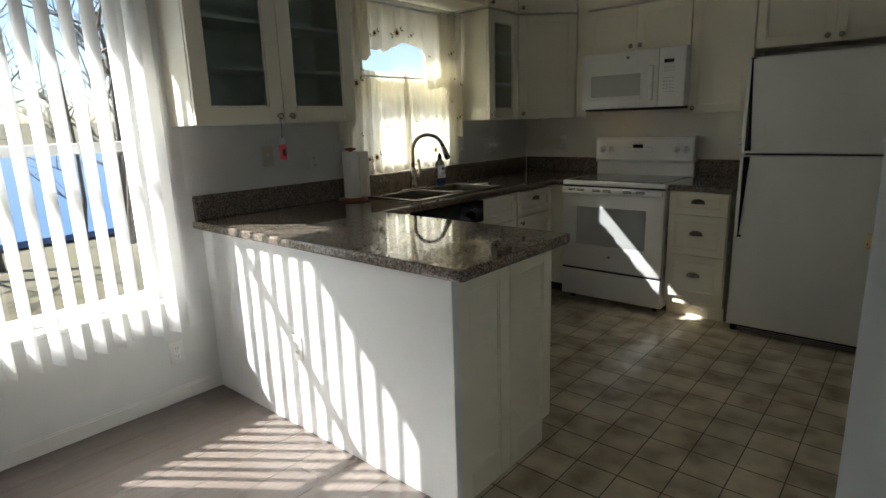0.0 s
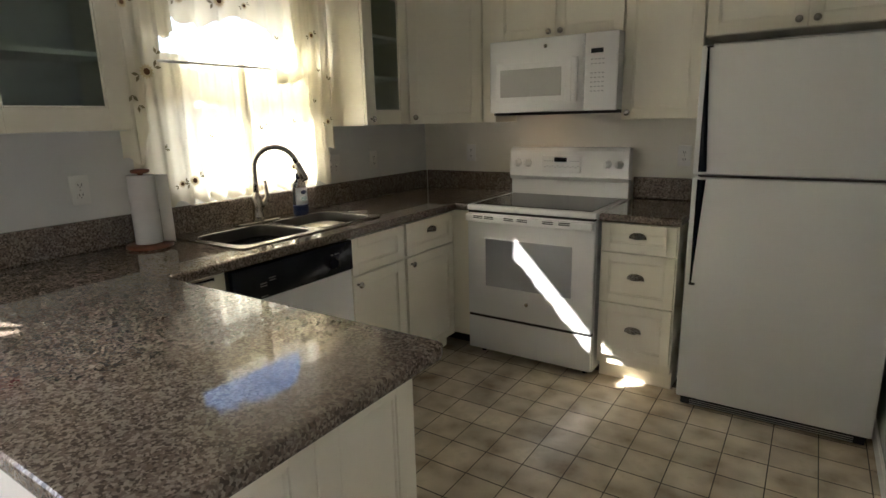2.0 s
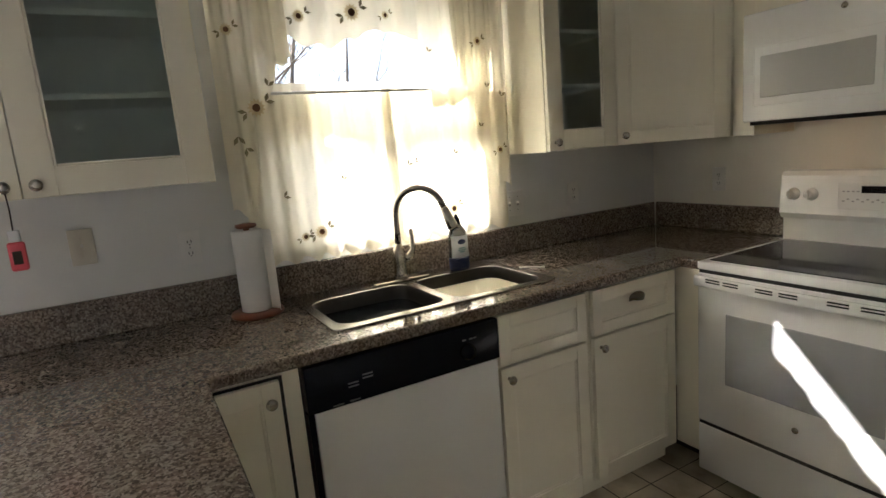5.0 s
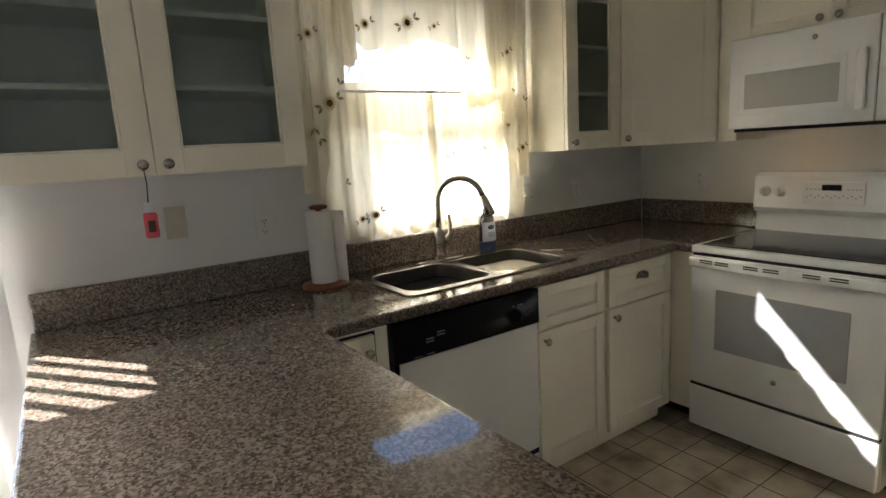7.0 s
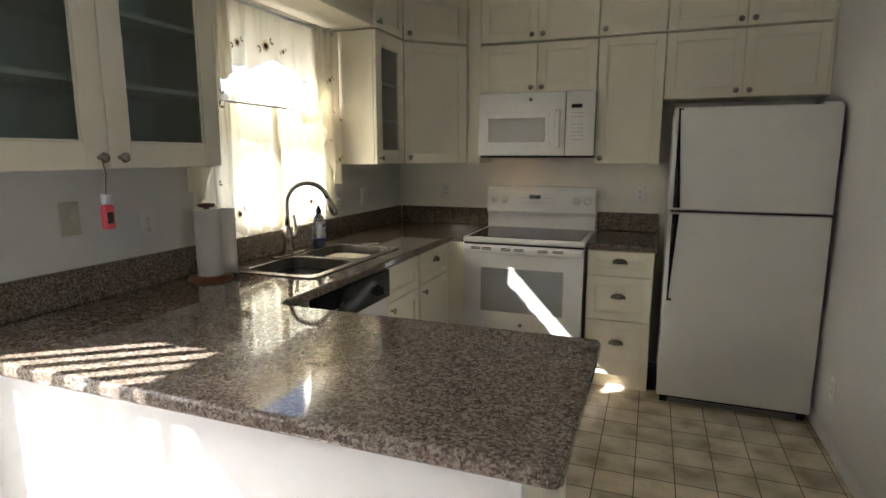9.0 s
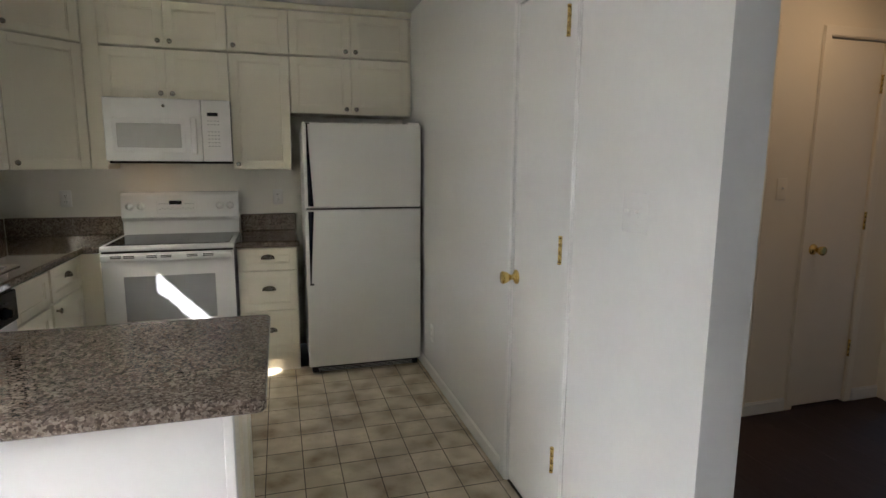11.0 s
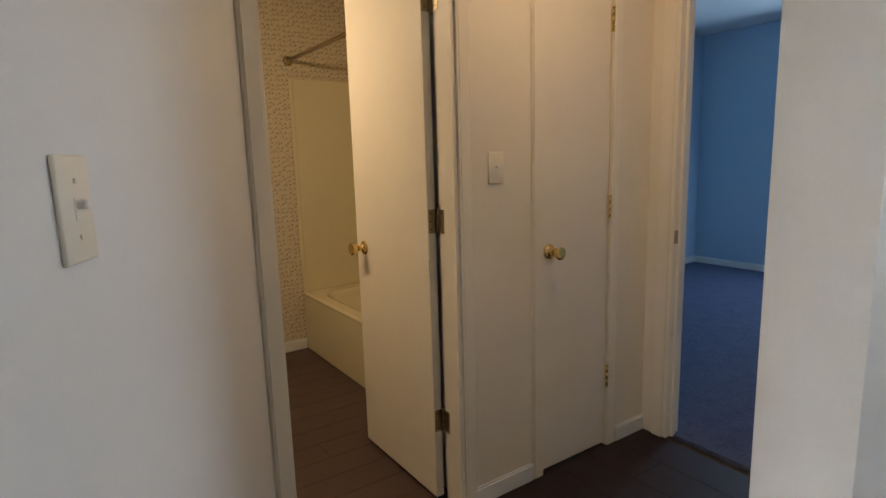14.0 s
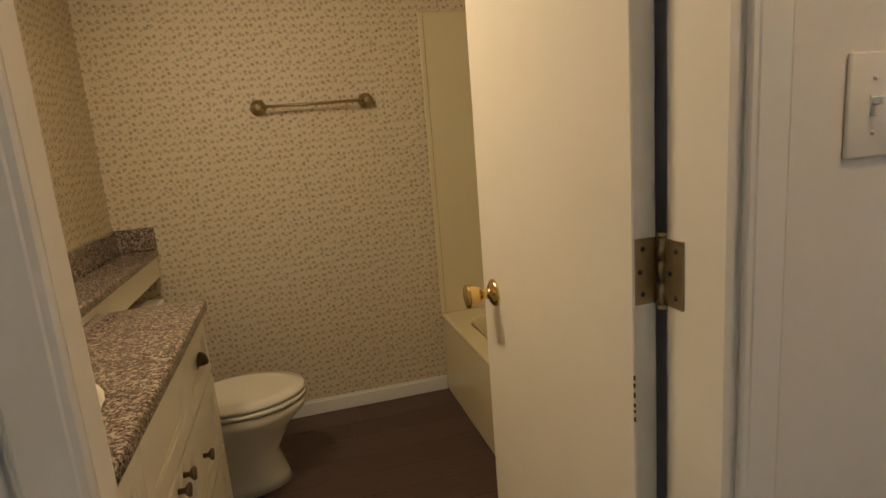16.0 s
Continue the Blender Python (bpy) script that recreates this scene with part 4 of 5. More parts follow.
for x in (0.05, FW - 0.05):
    part("foot", Geo().turn([(0.016, 0), (0.016, 0.02)], Matrix.Translation((x, 0.09, 0)), 10), BLACK, fr)
    part("foot", Geo().turn([(0.016, 0), (0.016, 0.056)], Matrix.Translation((x, 0.6, 0)), 10), BLACK, fr)

# electric range
st = thing("range", pose(-2.055, 3.70, 0), "white freestanding electric range with black ceramic top", "range")
SW = 0.758
part("body", Geo().box(0.004, SW - 0.004, 0.045, 0.63, 0.03, 0.885, 0.004), APPL, st)
for x in (0.06, SW - 0.06):
    for y in (0.09, 0.58):
        part("foot", Geo().turn([(0.015, 0), (0.015, 0.031)], Matrix.Translation((x, y, 0)), 10), BLACK, st)
top = part("cooktop_frame", Geo().box(0, SW, 0.0, 0.60, 0.885, 0.917, 0.006, 2), APPL, st)
part("glass_top", Geo().box(0.03, SW - 0.03, 0.035, 0.545, 0.9165, 0.9205, 0.002), COOKTOP, top, "black ceramic glass cooktop")
dr = part("oven_door", Geo().box(0.003, SW - 0.003, 0.0, 0.042, 0.262, 0.872, 0.006, 2), APPL, st)
part("oven_window", Geo().box(0.12, SW - 0.12, -0.002, 0.004, 0.447, 0.728, 0.002), OVENGLASS, dr, "oven window with its reflection put into the grey")
# solid dark strip, shade of the gap over the oven door
part("door_gap_shade", Geo().box(0.008, SW - 0.008, 0.004, 0.04, 0.8725, 0.8845), DARK, st, "dark strip for the shade below the cooktop")


def bow(x):
    """How far the handle stands out at x."""
    return 0.036 + 0.016 * math.sin(math.pi * x / SW)


def grip_bar(u, v):
    x, a = 0.012 + (SW - 0.024) * u, 2 * math.pi * v
    out, up = math.cos(a), math.sin(a)
    return (x, -bow(x) + 0.012 - 0.012 * math.copysign(abs(out) ** 0.6, out), 0.848 + 0.021 * math.copysign(abs(up) ** 0.6, up))


g = Geo().sheet(grip_bar, 24, 20)
for x in (0.012, SW - 0.040):
    g.box(x, x + 0.028, -0.034, 0.003, 0.829, 0.867, 0.006, 2)
handle = part("door_handle", g, APPL, dr, "broad white bowed oven handle")
for x in (0.066, 0.138, 0.262, 0.342, 0.488, 0.578):
    for z in (0.8515, 0.8612):
        part("vent_slot", Geo().sheet(lambda u, v, x=x, z=z: (x + 0.060 * u, -bow(x + 0.060 * u) - 0.0014, z - 0.0026 + 0.0052 * v), 4, 1, 0.0030), DARK, handle)
part("badge", Geo().turn([(0.011, 0), (0.011, 0.003)], pose(SW / 2, 0.0, 0.368, 90), 20), NICKEL, dr, "small round metal badge")
drw = part("storage_drawer", Geo().box(0.003, SW - 0.003, 0.002, 0.045, 0.045, 0.248, 0.006, 2), APPL, st)

def lip(u, v):
    return (0.05 + (SW - 0.1) * u, 0.001 - 0.004 * v, 0.247 - 0.012 * math.sin(math.pi * u) * v)
# another dark strip for shade, between oven door and drawer
part("drawer_gap_shade", Geo().box(0.006, SW - 0.006, 0.006, 0.04, 0.246, 0.264), DARK, st, "dark strip for the shade above the drawer")
g = Geo()
g.box(0.0, SW, 0.575, 0.632, 0.90, 1.02, 0.004)
part("riser", g, APPL, st)

def guard(u, v):
    a = [(0.560, 1.012), (0.545, 1.035), (0.560, 1.19), (0.575, 1.208), (0.600, 1.213), (0.632, 1.20), (0.632, 1.02), (0.560, 1.012)]
    k = min(int(v * 7), 6)
    f = v * 7 - k
    return (0.001 + (SW - 0.002) * u, a[k][0] + (a[k + 1][0] - a[k][0]) * f, a[k][1] + (a[k + 1][1] - a[k][1]) * f)
g = Geo().sheet(guard, 1, 7)
bmesh.ops.holes_fill(g.bm, edges=g.bm.edges[:], sides=0)
for f in g.bm.faces:
    f.smooth = False
bg = part("backguard", g, APPL, st)
for x in (0.055, 0.125, SW - 0.125, SW - 0.055):
    kn = part("control_knob", Geo().turn([(0.026, 0), (0.025, 0.006), (0.019, 0.008), (0.018, 0.026), (0.016, 0.028)], pose(x, 0.552, 1.115, 85), 20), APPL, bg, "white control knob")
    part("knob_grip", Geo().box(x - 0.005, x + 0.005, 0.515, 0.53, 1.098, 1.134, 0.002), APPL, kn)
part("control_panel", Geo().box(0.225, 0.475, 0.546, 0.551, 1.06, 1.165, 0.002), APPL, bg)
part("display", Geo().box(0.305, 0.385, 0.5445, 0.549, 1.125, 1.152, 0.001), DISPLAY, bg, "dark clock display")
for k in range(14):
    x = 0.24 + 0.0165 * k
    if not 0.29 < x < 0.39:
        part("button_print", Geo().box(x, x + 0.009, 0.5448, 0.547, 1.128, 1.133), TEXTGREY, bg)
    part("button_print", Geo().box(x, x + 0.009, 0.5448, 0.547, 1.09 + 0.008 * (k % 2), 1.095 + 0.008 * (k % 2)), TEXTGREY, bg)

# microwave under its cabinet
mw = thing("microwave", pose(-2.04, 3.96, 1.42), "white over-range microwave with light window", "microwave")
MW, MH = 0.742, 0.40
part("case", Geo().box(0.002, MW - 0.002, 0.025, 0.395, 0.006, MH, 0.004), APPL, mw)
part("underside", Geo().box(0.01, MW - 0.01, 0.03, 0.38, -0.010, 0.006), DARK, mw, "dark vented underside")
md = part("microwave_door", Geo().box(0.0, 0.563, -0.006, 0.025, 0.004, MH - 0.002, 0.006, 2), APPL, mw)
part("window_rim", Geo().box(0.045, 0.465, -0.0085, -0.004, 0.06, 0.275, 0.003), APPL, md)
part("door_window", Geo().box(0.07, 0.44, -0.0105, -0.006, 0.09, 0.24, 0.002), MWGLASS, md, "door glass with its reflection put into the pale grey")
part("handle", Geo().box(0.50, 0.535, -0.032, -0.005, 0.05, 0.285, 0.010, 3), APPL, md, "white upright handle")
part("badge", Geo().turn([(0.010, 0), (0.010, 0.003)], pose(0.345, -0.006, 0.352, 90), 20), NICKEL, md)
cp = part("control_panel", Geo().box(0.566, MW, -0.004, 0.025, 0.004, MH - 0.002, 0.005, 2), APPL, mw)
part("display", Geo().box(0.60, 0.665, -0.006, -0.003, 0.295, 0.318, 0.001), DISPLAY, cp, "dark clock display")
for r_ in range(8):
    for c_ in range(4):
        if r_ != 2:
            part("key_print", Geo().box(0.600 + 0.020 * c_, 0.612 + 0.020 * c_, -0.0055, -0.003, 0.262 - 0.023 * r_, 0.267 - 0.023 * r_), TEXTGREY, cp)

# dishwasher
dw = thing("dishwasher", west(2.175, 0, XF + 0.01), "white dishwasher with black control panel", "dishwasher")
DW = 0.645
part("tub_case", Geo().box(0.004, DW - 0.004, 0.02, 0.56, 0.0, 0.868), BLACK, dw)
part("control_panel", Geo().box(0.0, DW, -0.025, 0.02, 0.730, 0.868, 0.006, 2), BLACK, dw, "glossy black control panel")
part("door", Geo().box(0.02, DW - 0.006, -0.018, 0.02, 0.205, 0.727, 0.003), APPL, dw, "white enamel door panel")
part("side_trim", Geo().box(0.0, 0.018, -0.016, 0.02, 0.10, 0.728, 0.002), BLACK, dw)
part("gap", Geo().box(0.02, DW - 0.006, -0.008, 0.02, 0.178, 0.204), BLACK, dw)
part("kick_plate", Geo().box(0.02, DW - 0.006, -0.012, 0.02, 0.075, 0.176, 0.002), APPL, dw)
part("toe_board", Geo().box(0.0, DW, 0.05, 0.07, 0.0, 0.075), BLACK, dw)
part("dial", Geo().turn([(0.027, 0), (0.026, 0.012), (0.020, 0.014), (0.018, 0.028)], pose(0.52, -0.025, 0.785, 90), 20), BLACK, dw, "round black dial")
for x in (0.505, 0.53, 0.545):
    part("dial_mark", Geo().box(x, x + 0.012, -0.0275, -0.025, 0.822, 0.826), DIALMARK, dw)
for x, z in ((0.12, 0.79), (0.165, 0.795), (0.12, 0.78), (0.165, 0.805), (0.07, 0.737), (0.12, 0.738)):
    part("label_print", Geo().box(x, x + 0.032, -0.0265, -0.024, z, z + 0.004), DIALMARK, dw)

# ---- sink, faucet and things on the counter ----
sk = thing("sink", pose(0, 0, 0.914), "double-bowl stainless steel drop-in sink", "sink")
x0, x1, y0, y1 = SINK
bowls = [(x0 + 0.13, x1 - 0.035, y0 + 0.035, y0 + 0.415), (x0 + 0.13, x1 - 0.035, y1 - 0.415, y1 - 0.035)]
part("rim", Geo().slab(rounded(x0, x1, y0, y1, 0.035), 0.0005, 0.007, 0.003, [rounded(*b, 0.06)[::-1] for b in bowls], 2), RIMSTEEL, sk)
for b in bowls:
    tmp_rings = []
    g = Geo()
    levels = [(0.0, 0.005, 0.06), (0.006, -0.004, 0.06), (0.010, -0.06, 0.06), (0.014, -0.12, 0.06), (0.020, -0.155, 0.058), (0.032, -0.176, 0.052), (0.052, -0.187, 0.045), (0.09, -0.191, 0.035), (0.13, -0.193, 0.022)]
    outl = [rounded(b[0] + i, b[1] - i, b[2] + i, b[3] - i, max(rad, 0.02), 5) for i, z, rad in levels]
    bm = g.bm
    rings = [[bm.verts.new((x, y, lv[1])) for x, y in o] for o, lv in zip(outl, levels)]
    for a, c in zip(rings, rings[1:]):
        for k in range(len(a)):
            f = bm.faces.new((a[k], c[k], c[(k + 1) % len(a)], a[(k + 1) % len(a)]))
            f.smooth = True
    bm.faces.new(rings[-1]).smooth = True
    bowl = part("bowl", g, STEEL, sk, "brushed steel bowl, its shade put into a darker colour")
    part("drain", Geo().turn([(0.042, -0.1935), (0.040, -0.189), (0.03, -0.191)], Matrix.Translation(((b[0] + b[1]) / 2, (b[2] + b[3]) / 2, 0)), 20), NICKEL, bowl)

fa = thing("faucet", pose(x0 + 0.085, 2.735, 0.921), "brushed nickel gooseneck faucet with side lever", "faucet")
part("base_plate", Geo().slab([(p[0], p[1]) for p in rounded(-0.028, 0.028, -0.125, 0.125, 0.027, 6)], 0.0, 0.010, 0.004), NICKEL, fa)
part("column", Geo().turn([(0.030, 0.008), (0.026, 0.03), (0.024, 0.075), (0.026, 0.11), (0.020, 0.13), (0.014, 0.15)], Matrix(), 20), NICKEL, fa)
arc = [(0, 0, 0.14), (0, 0, 0.20), (0, 0, 0.26)] + [(0.105 - 0.105 * math.cos(radians(a)), 0, 0.26 + 0.105 * math.sin(radians(a))) for a in range(15, 166, 15)]
ca = math.radians(38)
arc = [(p[0] * math.cos(ca), p[0] * math.sin(ca), p[2]) for p in arc]
part("spout", Geo().tube(arc, 0.0125, 14), NICKEL, fa)
e0, e1 = Vector(arc[-2]), Vector(arc[-1])
dv = (e1 - e0).normalized()
part("spray_head", Geo().tube([e1, e1 + dv * 0.01, e1 + dv * 0.05, e1 + dv * 0.085, e1 + dv * 0.09], [0.013, 0.0165, 0.019, 0.021, 0.017], 16), NICKEL, fa)
part("spray_tip", Geo().tube([e1 + dv * 0.089, e1 + dv * 0.096], 0.016, 14), BLACK, fa)
part("lever", Geo().tube([(0.0, 0.02, 0.085), (0.002, 0.045, 0.09), (0.004, 0.06, 0.12), (0.0, 0.062, 0.17), (-0.006, 0.06, 0.20)], [0.018, 0.018, 0.011, 0.008, 0.011], 12), NICKEL, fa)

SOAPLIQ = glass_material("blue_soap", (0.05, 0.12, 0.45), 0.05)
CLEARP = glass_material("clear_plastic", (0.85, 0.9, 0.95), 0.08)
LABELW = material("label_white", (0.72, 0.75, 0.78), 0.4)
LABELB = material("label_navy", (0.02, 0.035, 0.12), 0.4)
LABELG = material("label_teal", (0.12, 0.32, 0.34), 0.4)
bt = thing("soap_bottle", pose(x0 + 0.10, 3.0, 0.9212), "clear squeeze bottle of blue dish soap", "bottle")


def bottle_profile(scale_y, r_, zs):
    return zs
g = Geo()
prof = [(0.034, 0.0), (0.038, 0.01), (0.038, 0.05), (0.034, 0.10), (0.036, 0.13), (0.030, 0.165), (0.016, 0.185), (0.014, 0.195)]
g.turn(prof, Matrix.Diagonal((0.78, 1.22, 1.0, 1.0)), 20)
bb = part("bottle_body", g, CLEARP, bt)
part("liquid", Geo().turn([(0.032, 0.003), (0.036, 0.012), (0.036, 0.048), (0.0355, 0.05)], Matrix.Diagonal((0.745, 1.185, 1.0, 1.0)), 20), LABELB, bt, "dark blue soap")
part("cap", Geo().turn([(0.015, 0.19), (0.016, 0.2), (0.014, 0.215), (0.008, 0.22), (0.006, 0.232)], Matrix(), 14), BLACK, bt)


def wrap(u, v):
    a = radians(-62 + 124 * u)
    z = 0.055 + 0.09 * v
    rad = 0.0385 if z < 0.07 else 0.0365
    return (0.80 * rad * math.cos(a), 1.235 * rad * math.sin(a), z)
part("bottle_label", Geo().sheet(wrap, 10, 3, 0.0004), LABELW, bt, "pale label with a dark oval")
part("label_oval", Geo().turn([(0.019, 0.0), (0.019, 0.0012)], Matrix.Translation((0.0297, 0, 0.12)) @ Matrix.Rotation(radians(90), 4, "Y") @ Matrix.Diagonal((0.55, 1, 1, 1)), 18), LABELB, bt)
for k, (z, w_) in enumerate(((0.092, 0.016), (0.084, 0.02), (0.076, 0.012))):
    part("label_bar", Geo().box(0.0297, 0.0312, -w_, w_, z, z + 0.004), LABELG, bt)

pt = thing("paper_towel_holder", pose(-2.66, 2.17, 0.914), "cherry wood holder with two paper towel rolls' loose end", "paper towels")
part("base", Geo().turn([(0.088, 0), (0.090, 0.006), (0.086, 0.014), (0.03, 0.016)], Matrix(), 32), HOLDER, pt)
part("spindle", Geo().turn([(0.011, 0.014), (0.011, 0.30), (0.03, 0.302), (0.036, 0.308), (0.034, 0.315), (0.014, 0.319)], Matrix(), 20), HOLDER, pt)
part("paper_roll", Geo().turn([(0.018, 0.018), (0.050, 0.018), (0.051, 0.02), (0.051, 0.292), (0.050, 0.294), (0.018, 0.294)], Matrix(), 36), PAPER, pt)


def loose(u, v):
    a = 1.0 - 0.9 * u
    rad = 0.052 + 0.055 * max(0.0, u - 0.25)
    return (rad * math.cos(a), rad * math.sin(a) + 0.05 * u, 0.019 + 0.275 * v)
part("loose_sheet", Geo().sheet(loose, 10, 4, 0.0008), PAPER, pt)

PINK = material("pink_plastic", (0.75, 0.10, 0.13), 0.35)
CORD = material("brown_cord", (0.06, 0.04, 0.03), 0.8)
tg = thing("air_freshener", pose(-2.468, 1.5725, 1.206), "small pink bottle hanging on a cord from a knob", "air freshener")
part("cord", Geo().tube([(0, 0, 0.215), (0.004, 0.003, 0.16), (0.0, 0.0, 0.104)], 0.0018, 6), CORD, tg)
part("bottle_body", Geo().box(-0.010, 0.010, -0.019, 0.019, 0.0, 0.075, 0.007, 3), PINK, tg, "pink plastic bottle")
part("cap", Geo().box(-0.009, 0.009, -0.013, 0.013, 0.075, 0.105, 0.004, 2), LABELW, tg)
part("bottle_label", Geo().box(0.0101, 0.0112, -0.010, 0.010, 0.018, 0.052, 0.001), CORD, tg, "small dark picture label")


CREAMP = material("cream_plastic", (0.62, 0.585, 0.48), 0.4, grain=0.03, scale=50)


def plate(m, label, kind_, gang=1, mat=PLATE):
    """A wall plate facing local -y, centred: duplex outlet or toggle switches."""
    w = 0.070 if gang == 1 else 0.116
    ob = thing("outlet" if kind_ == "outlet" else "light_switch", m, label, "outlet" if kind_ == "outlet" else "switch")
    part("cover_plate", Geo().box(-w / 2, w / 2, -0.006 if mat not in (WALL, GLOSSWALL) else -0.0009, 0, -0.0575, 0.0575, 0.0025, 2), mat, ob)
    for k in range(gang):
        x = (k - (gang - 1) / 2) * 0.046
        if kind_ == "outlet":
            for z in (-0.02, 0.02):
                s = part("socket", Geo().box(x - 0.016, x + 0.016, -0.008, -0.004, z - 0.014, z + 0.014, 0.003), PLATE, ob)
                for dx in (-0.006, 0.006):
                    part("slot", Geo().box(x + dx - 0.0015, x + dx + 0.0015, -0.0086, -0.0075, z - 0.003, z + 0.006), SLOT, s)
                part("slot", Geo().box(x - 0.002, x + 0.002, -0.0086, -0.0075, z - 0.010, z - 0.006), SLOT, s)
        else:
            part("toggle_surround", Geo().box(x - 0.006, x + 0.006, -0.0068, -0.004, -0.012, 0.012, 0.0005), NOTCH if mat == PLATE else mat, ob)
            tgl = part("toggle", Geo().box(x - 0.004, x + 0.004, -0.017, -0.004, 0.000, 0.010, 0.002), PLATE, ob)
        for z in ((0,) if kind_ == "outlet" else (-0.03, 0.03)):
            part("screw", Geo().turn([(0.003, 0), (0.003, 0.001)], pose(x, -0.006, z, 90), 8), NOTCH if mat == PLATE else mat, ob)
    return ob


plate(west(1.69, 1.212), "cream switch plate on the wall beside the cabinet", "switch", 1, CREAMP)
plate(west(2.0, 1.16), "white duplex outlet above the counter", "outlet")
plate(west(3.395, 1.145), "white double switch plate beside the window", "switch", 2)
plate(west(3.765, 1.15), "white duplex outlet above the counter", "outlet")
plate(west(1.055, 0.262), "white duplex outlet low on the dining wall", "outlet")
plate(pose(-2.41, YB, 1.165), "white duplex outlet behind the range", "outlet")
plate(pose(-1.02, YB, 1.165), "white duplex outlet above the short counter", "outlet")
plate(pose(-2.035, 1.268, 0.405), "white outlet on the peninsula's back panel", "outlet")
plate(pose(XP, 1.31, 1.30, 0, 0, -90), "white double switch plate near the pantry door", "switch", 2, GLOSSWALL)
plate(pose(XP, 3.45, 0.30, 0, 0, -90), "painted-over blank outlet on the pantry wall", "outlet", 1, WALL)
plate(pose(1.622, YH, 1.30), "cream switch plate between the bathroom and closet doors", "switch", 1, HALLWALL)
DG = math.degrees(math.atan2(1.384, 0.6778))
plate(pose(0.3142, 1.522, 1.305, 0, 0, DG), "cream switch plate on the slanting hall wall", "switch", 1, HALLWALL)
plate(pose(2.40, YT, 0.43), "white duplex outlet low on the thermostat wall", "outlet")

LCD = material("liquid_crystal", (0.30, 0.33, 0.28), 0.35, grain=0.05, scale=80)
th = thing("thermostat", pose(1.685, YT, 1.498), "white digital thermostat below a strip of bare wall", "thermostat")
part("wall_patch", Geo().box(-0.045, -0.012, -0.0015, 0, 0.09, 0.30), WOOD, th, "strip of bare brown wall")
part("patch_edge", Geo().box(-0.020, -0.013, -0.003, -0.0012, 0.10, 0.29), SLOT, th)
part("back_plate", Geo().box(-0.085, 0.055, -0.008, 0, -0.008, 0.100, 0.002), PLATE, th)
part("case", Geo().box(-0.068, 0.060, -0.048, -0.006, 0.0, 0.098, 0.008, 3), APPL, th)
part("display", Geo().box(-0.030, 0.018, -0.0495, -0.046, 0.036, 0.084, 0.001), LCD, th, "grey liquid crystal display")
for k in range(2):
    part("button", Geo().box(0.034, 0.048, -0.051, -0.047, 0.038 + 0.026 * k, 0.050 + 0.026 * k, 0.002), NOTCH, th)
    part("button", Geo().box(-0.026 + 0.022 * k, -0.012 + 0.022 * k, -0.051, -0.047, 0.013, 0.024, 0.002), NOTCH, th)
for x, y, z in ((0.2779, 1.448, 1.61), (0.3445, 1.584, 1.565)):
    g = Geo().box(-0.005, 0.005, -0.002, 0, -0.010, 0.010, 0.001)
    g.tube([(0, -0.002, 0.006), (0, -0.012, 0.010), (0, -0.018, 0.002), (0, -0.015, -0.009), (0, -0.006, -0.011)], 0.0018, 8)
    single("wall_hook", g, OLDBRASS, "small brass cup hook on the slanting wall", "hook", pose(x, y, z, 0, 0, DG) @ Matrix.Scale(0.7, 4))

single("straw", Geo().tube([(-2.50, 3.185, 0.9175), (-2.43, 3.26, 0.9175)], 0.0035, 8), PLATE, "thin white plastic straw lying beside the sink", "straw")

# ---- bathroom ----
tub = thing("bathtub", pose(1.655, 3.05, 0), "cream fibreglass bathtub with its wall surround", "bathtub")
TL, TW, TZ = 1.535, 0.77, 0.42
g = Geo()
hole = rounded(0.09, TW - 0.07, 0.12, TL - 0.14, 0.12, 6)
g.slab([(0, 0), (TW, 0), (TW, TL), (0, TL)], TZ - 0.03, TZ, 0.014, [hole[::-1]], 3)
part("rim", g, TUB, tub)
g = Geo()
rings = []
for i, z in ((0.0, TZ - 0.004), (0.02, TZ - 0.03), (0.06, 0.15), (0.12, 0.09)):
    rings.append([g.bm.verts.new((x, y, z)) for x, y in rounded(0.09 + i, TW - 0.07 - i, 0.12 + i, TL - 0.14 - i, 0.12, 6)])
for a, c in zip(rings, rings[1:]):
    for k in range(len(a)):
        f = g.bm.faces.new((a[k], c[k], c[(k + 1) % len(a)], a[(k + 1) % len(a)]))
        f.smooth = True
g.bm.faces.new(rings[-1])
part("basin", g, TUB, tub)
part("apron", Geo().box(0.004, 0.03, 0.0, TL, 0.0, TZ - 0.02, 0.004), TUB, tub)
part("end_wall", Geo().box(0.03, TW, 0.0, 0.03, 0.0, TZ - 0.031), TUB, tub)
part("surround_panel", Geo().box(0.0, TW, TL - 0.018, TL + 0.003, TZ, 1.888, 0.004), TUB, tub)
part("surround_panel", Geo().box(TW - 0.016, TW + 0.002, 0.0, TL - 0.02, TZ, 1.888, 0.004), TUB, tub)
part("surround_edge", Geo().box(-0.004, 0.022, TL - 0.026, TL - 0.016, TZ, 1.89, 0.004), TUB, tub)
rodm = thing("shower_rod", pose(1.662, 3.0, 2.004), "brass-toned shower curtain rod with round flanges", "shower rod")
part("rod", Geo().tube([(0, 0.0, 0), (0, 1.585, 0)], 0.0125, 14), OLDBRASS, rodm)
part("flange", Geo().turn([(0.032, 0), (0.030, 0.012), (0.016, 0.02)], pose(0, 1.588, 0, 90), 20), OLDBRASS, rodm)

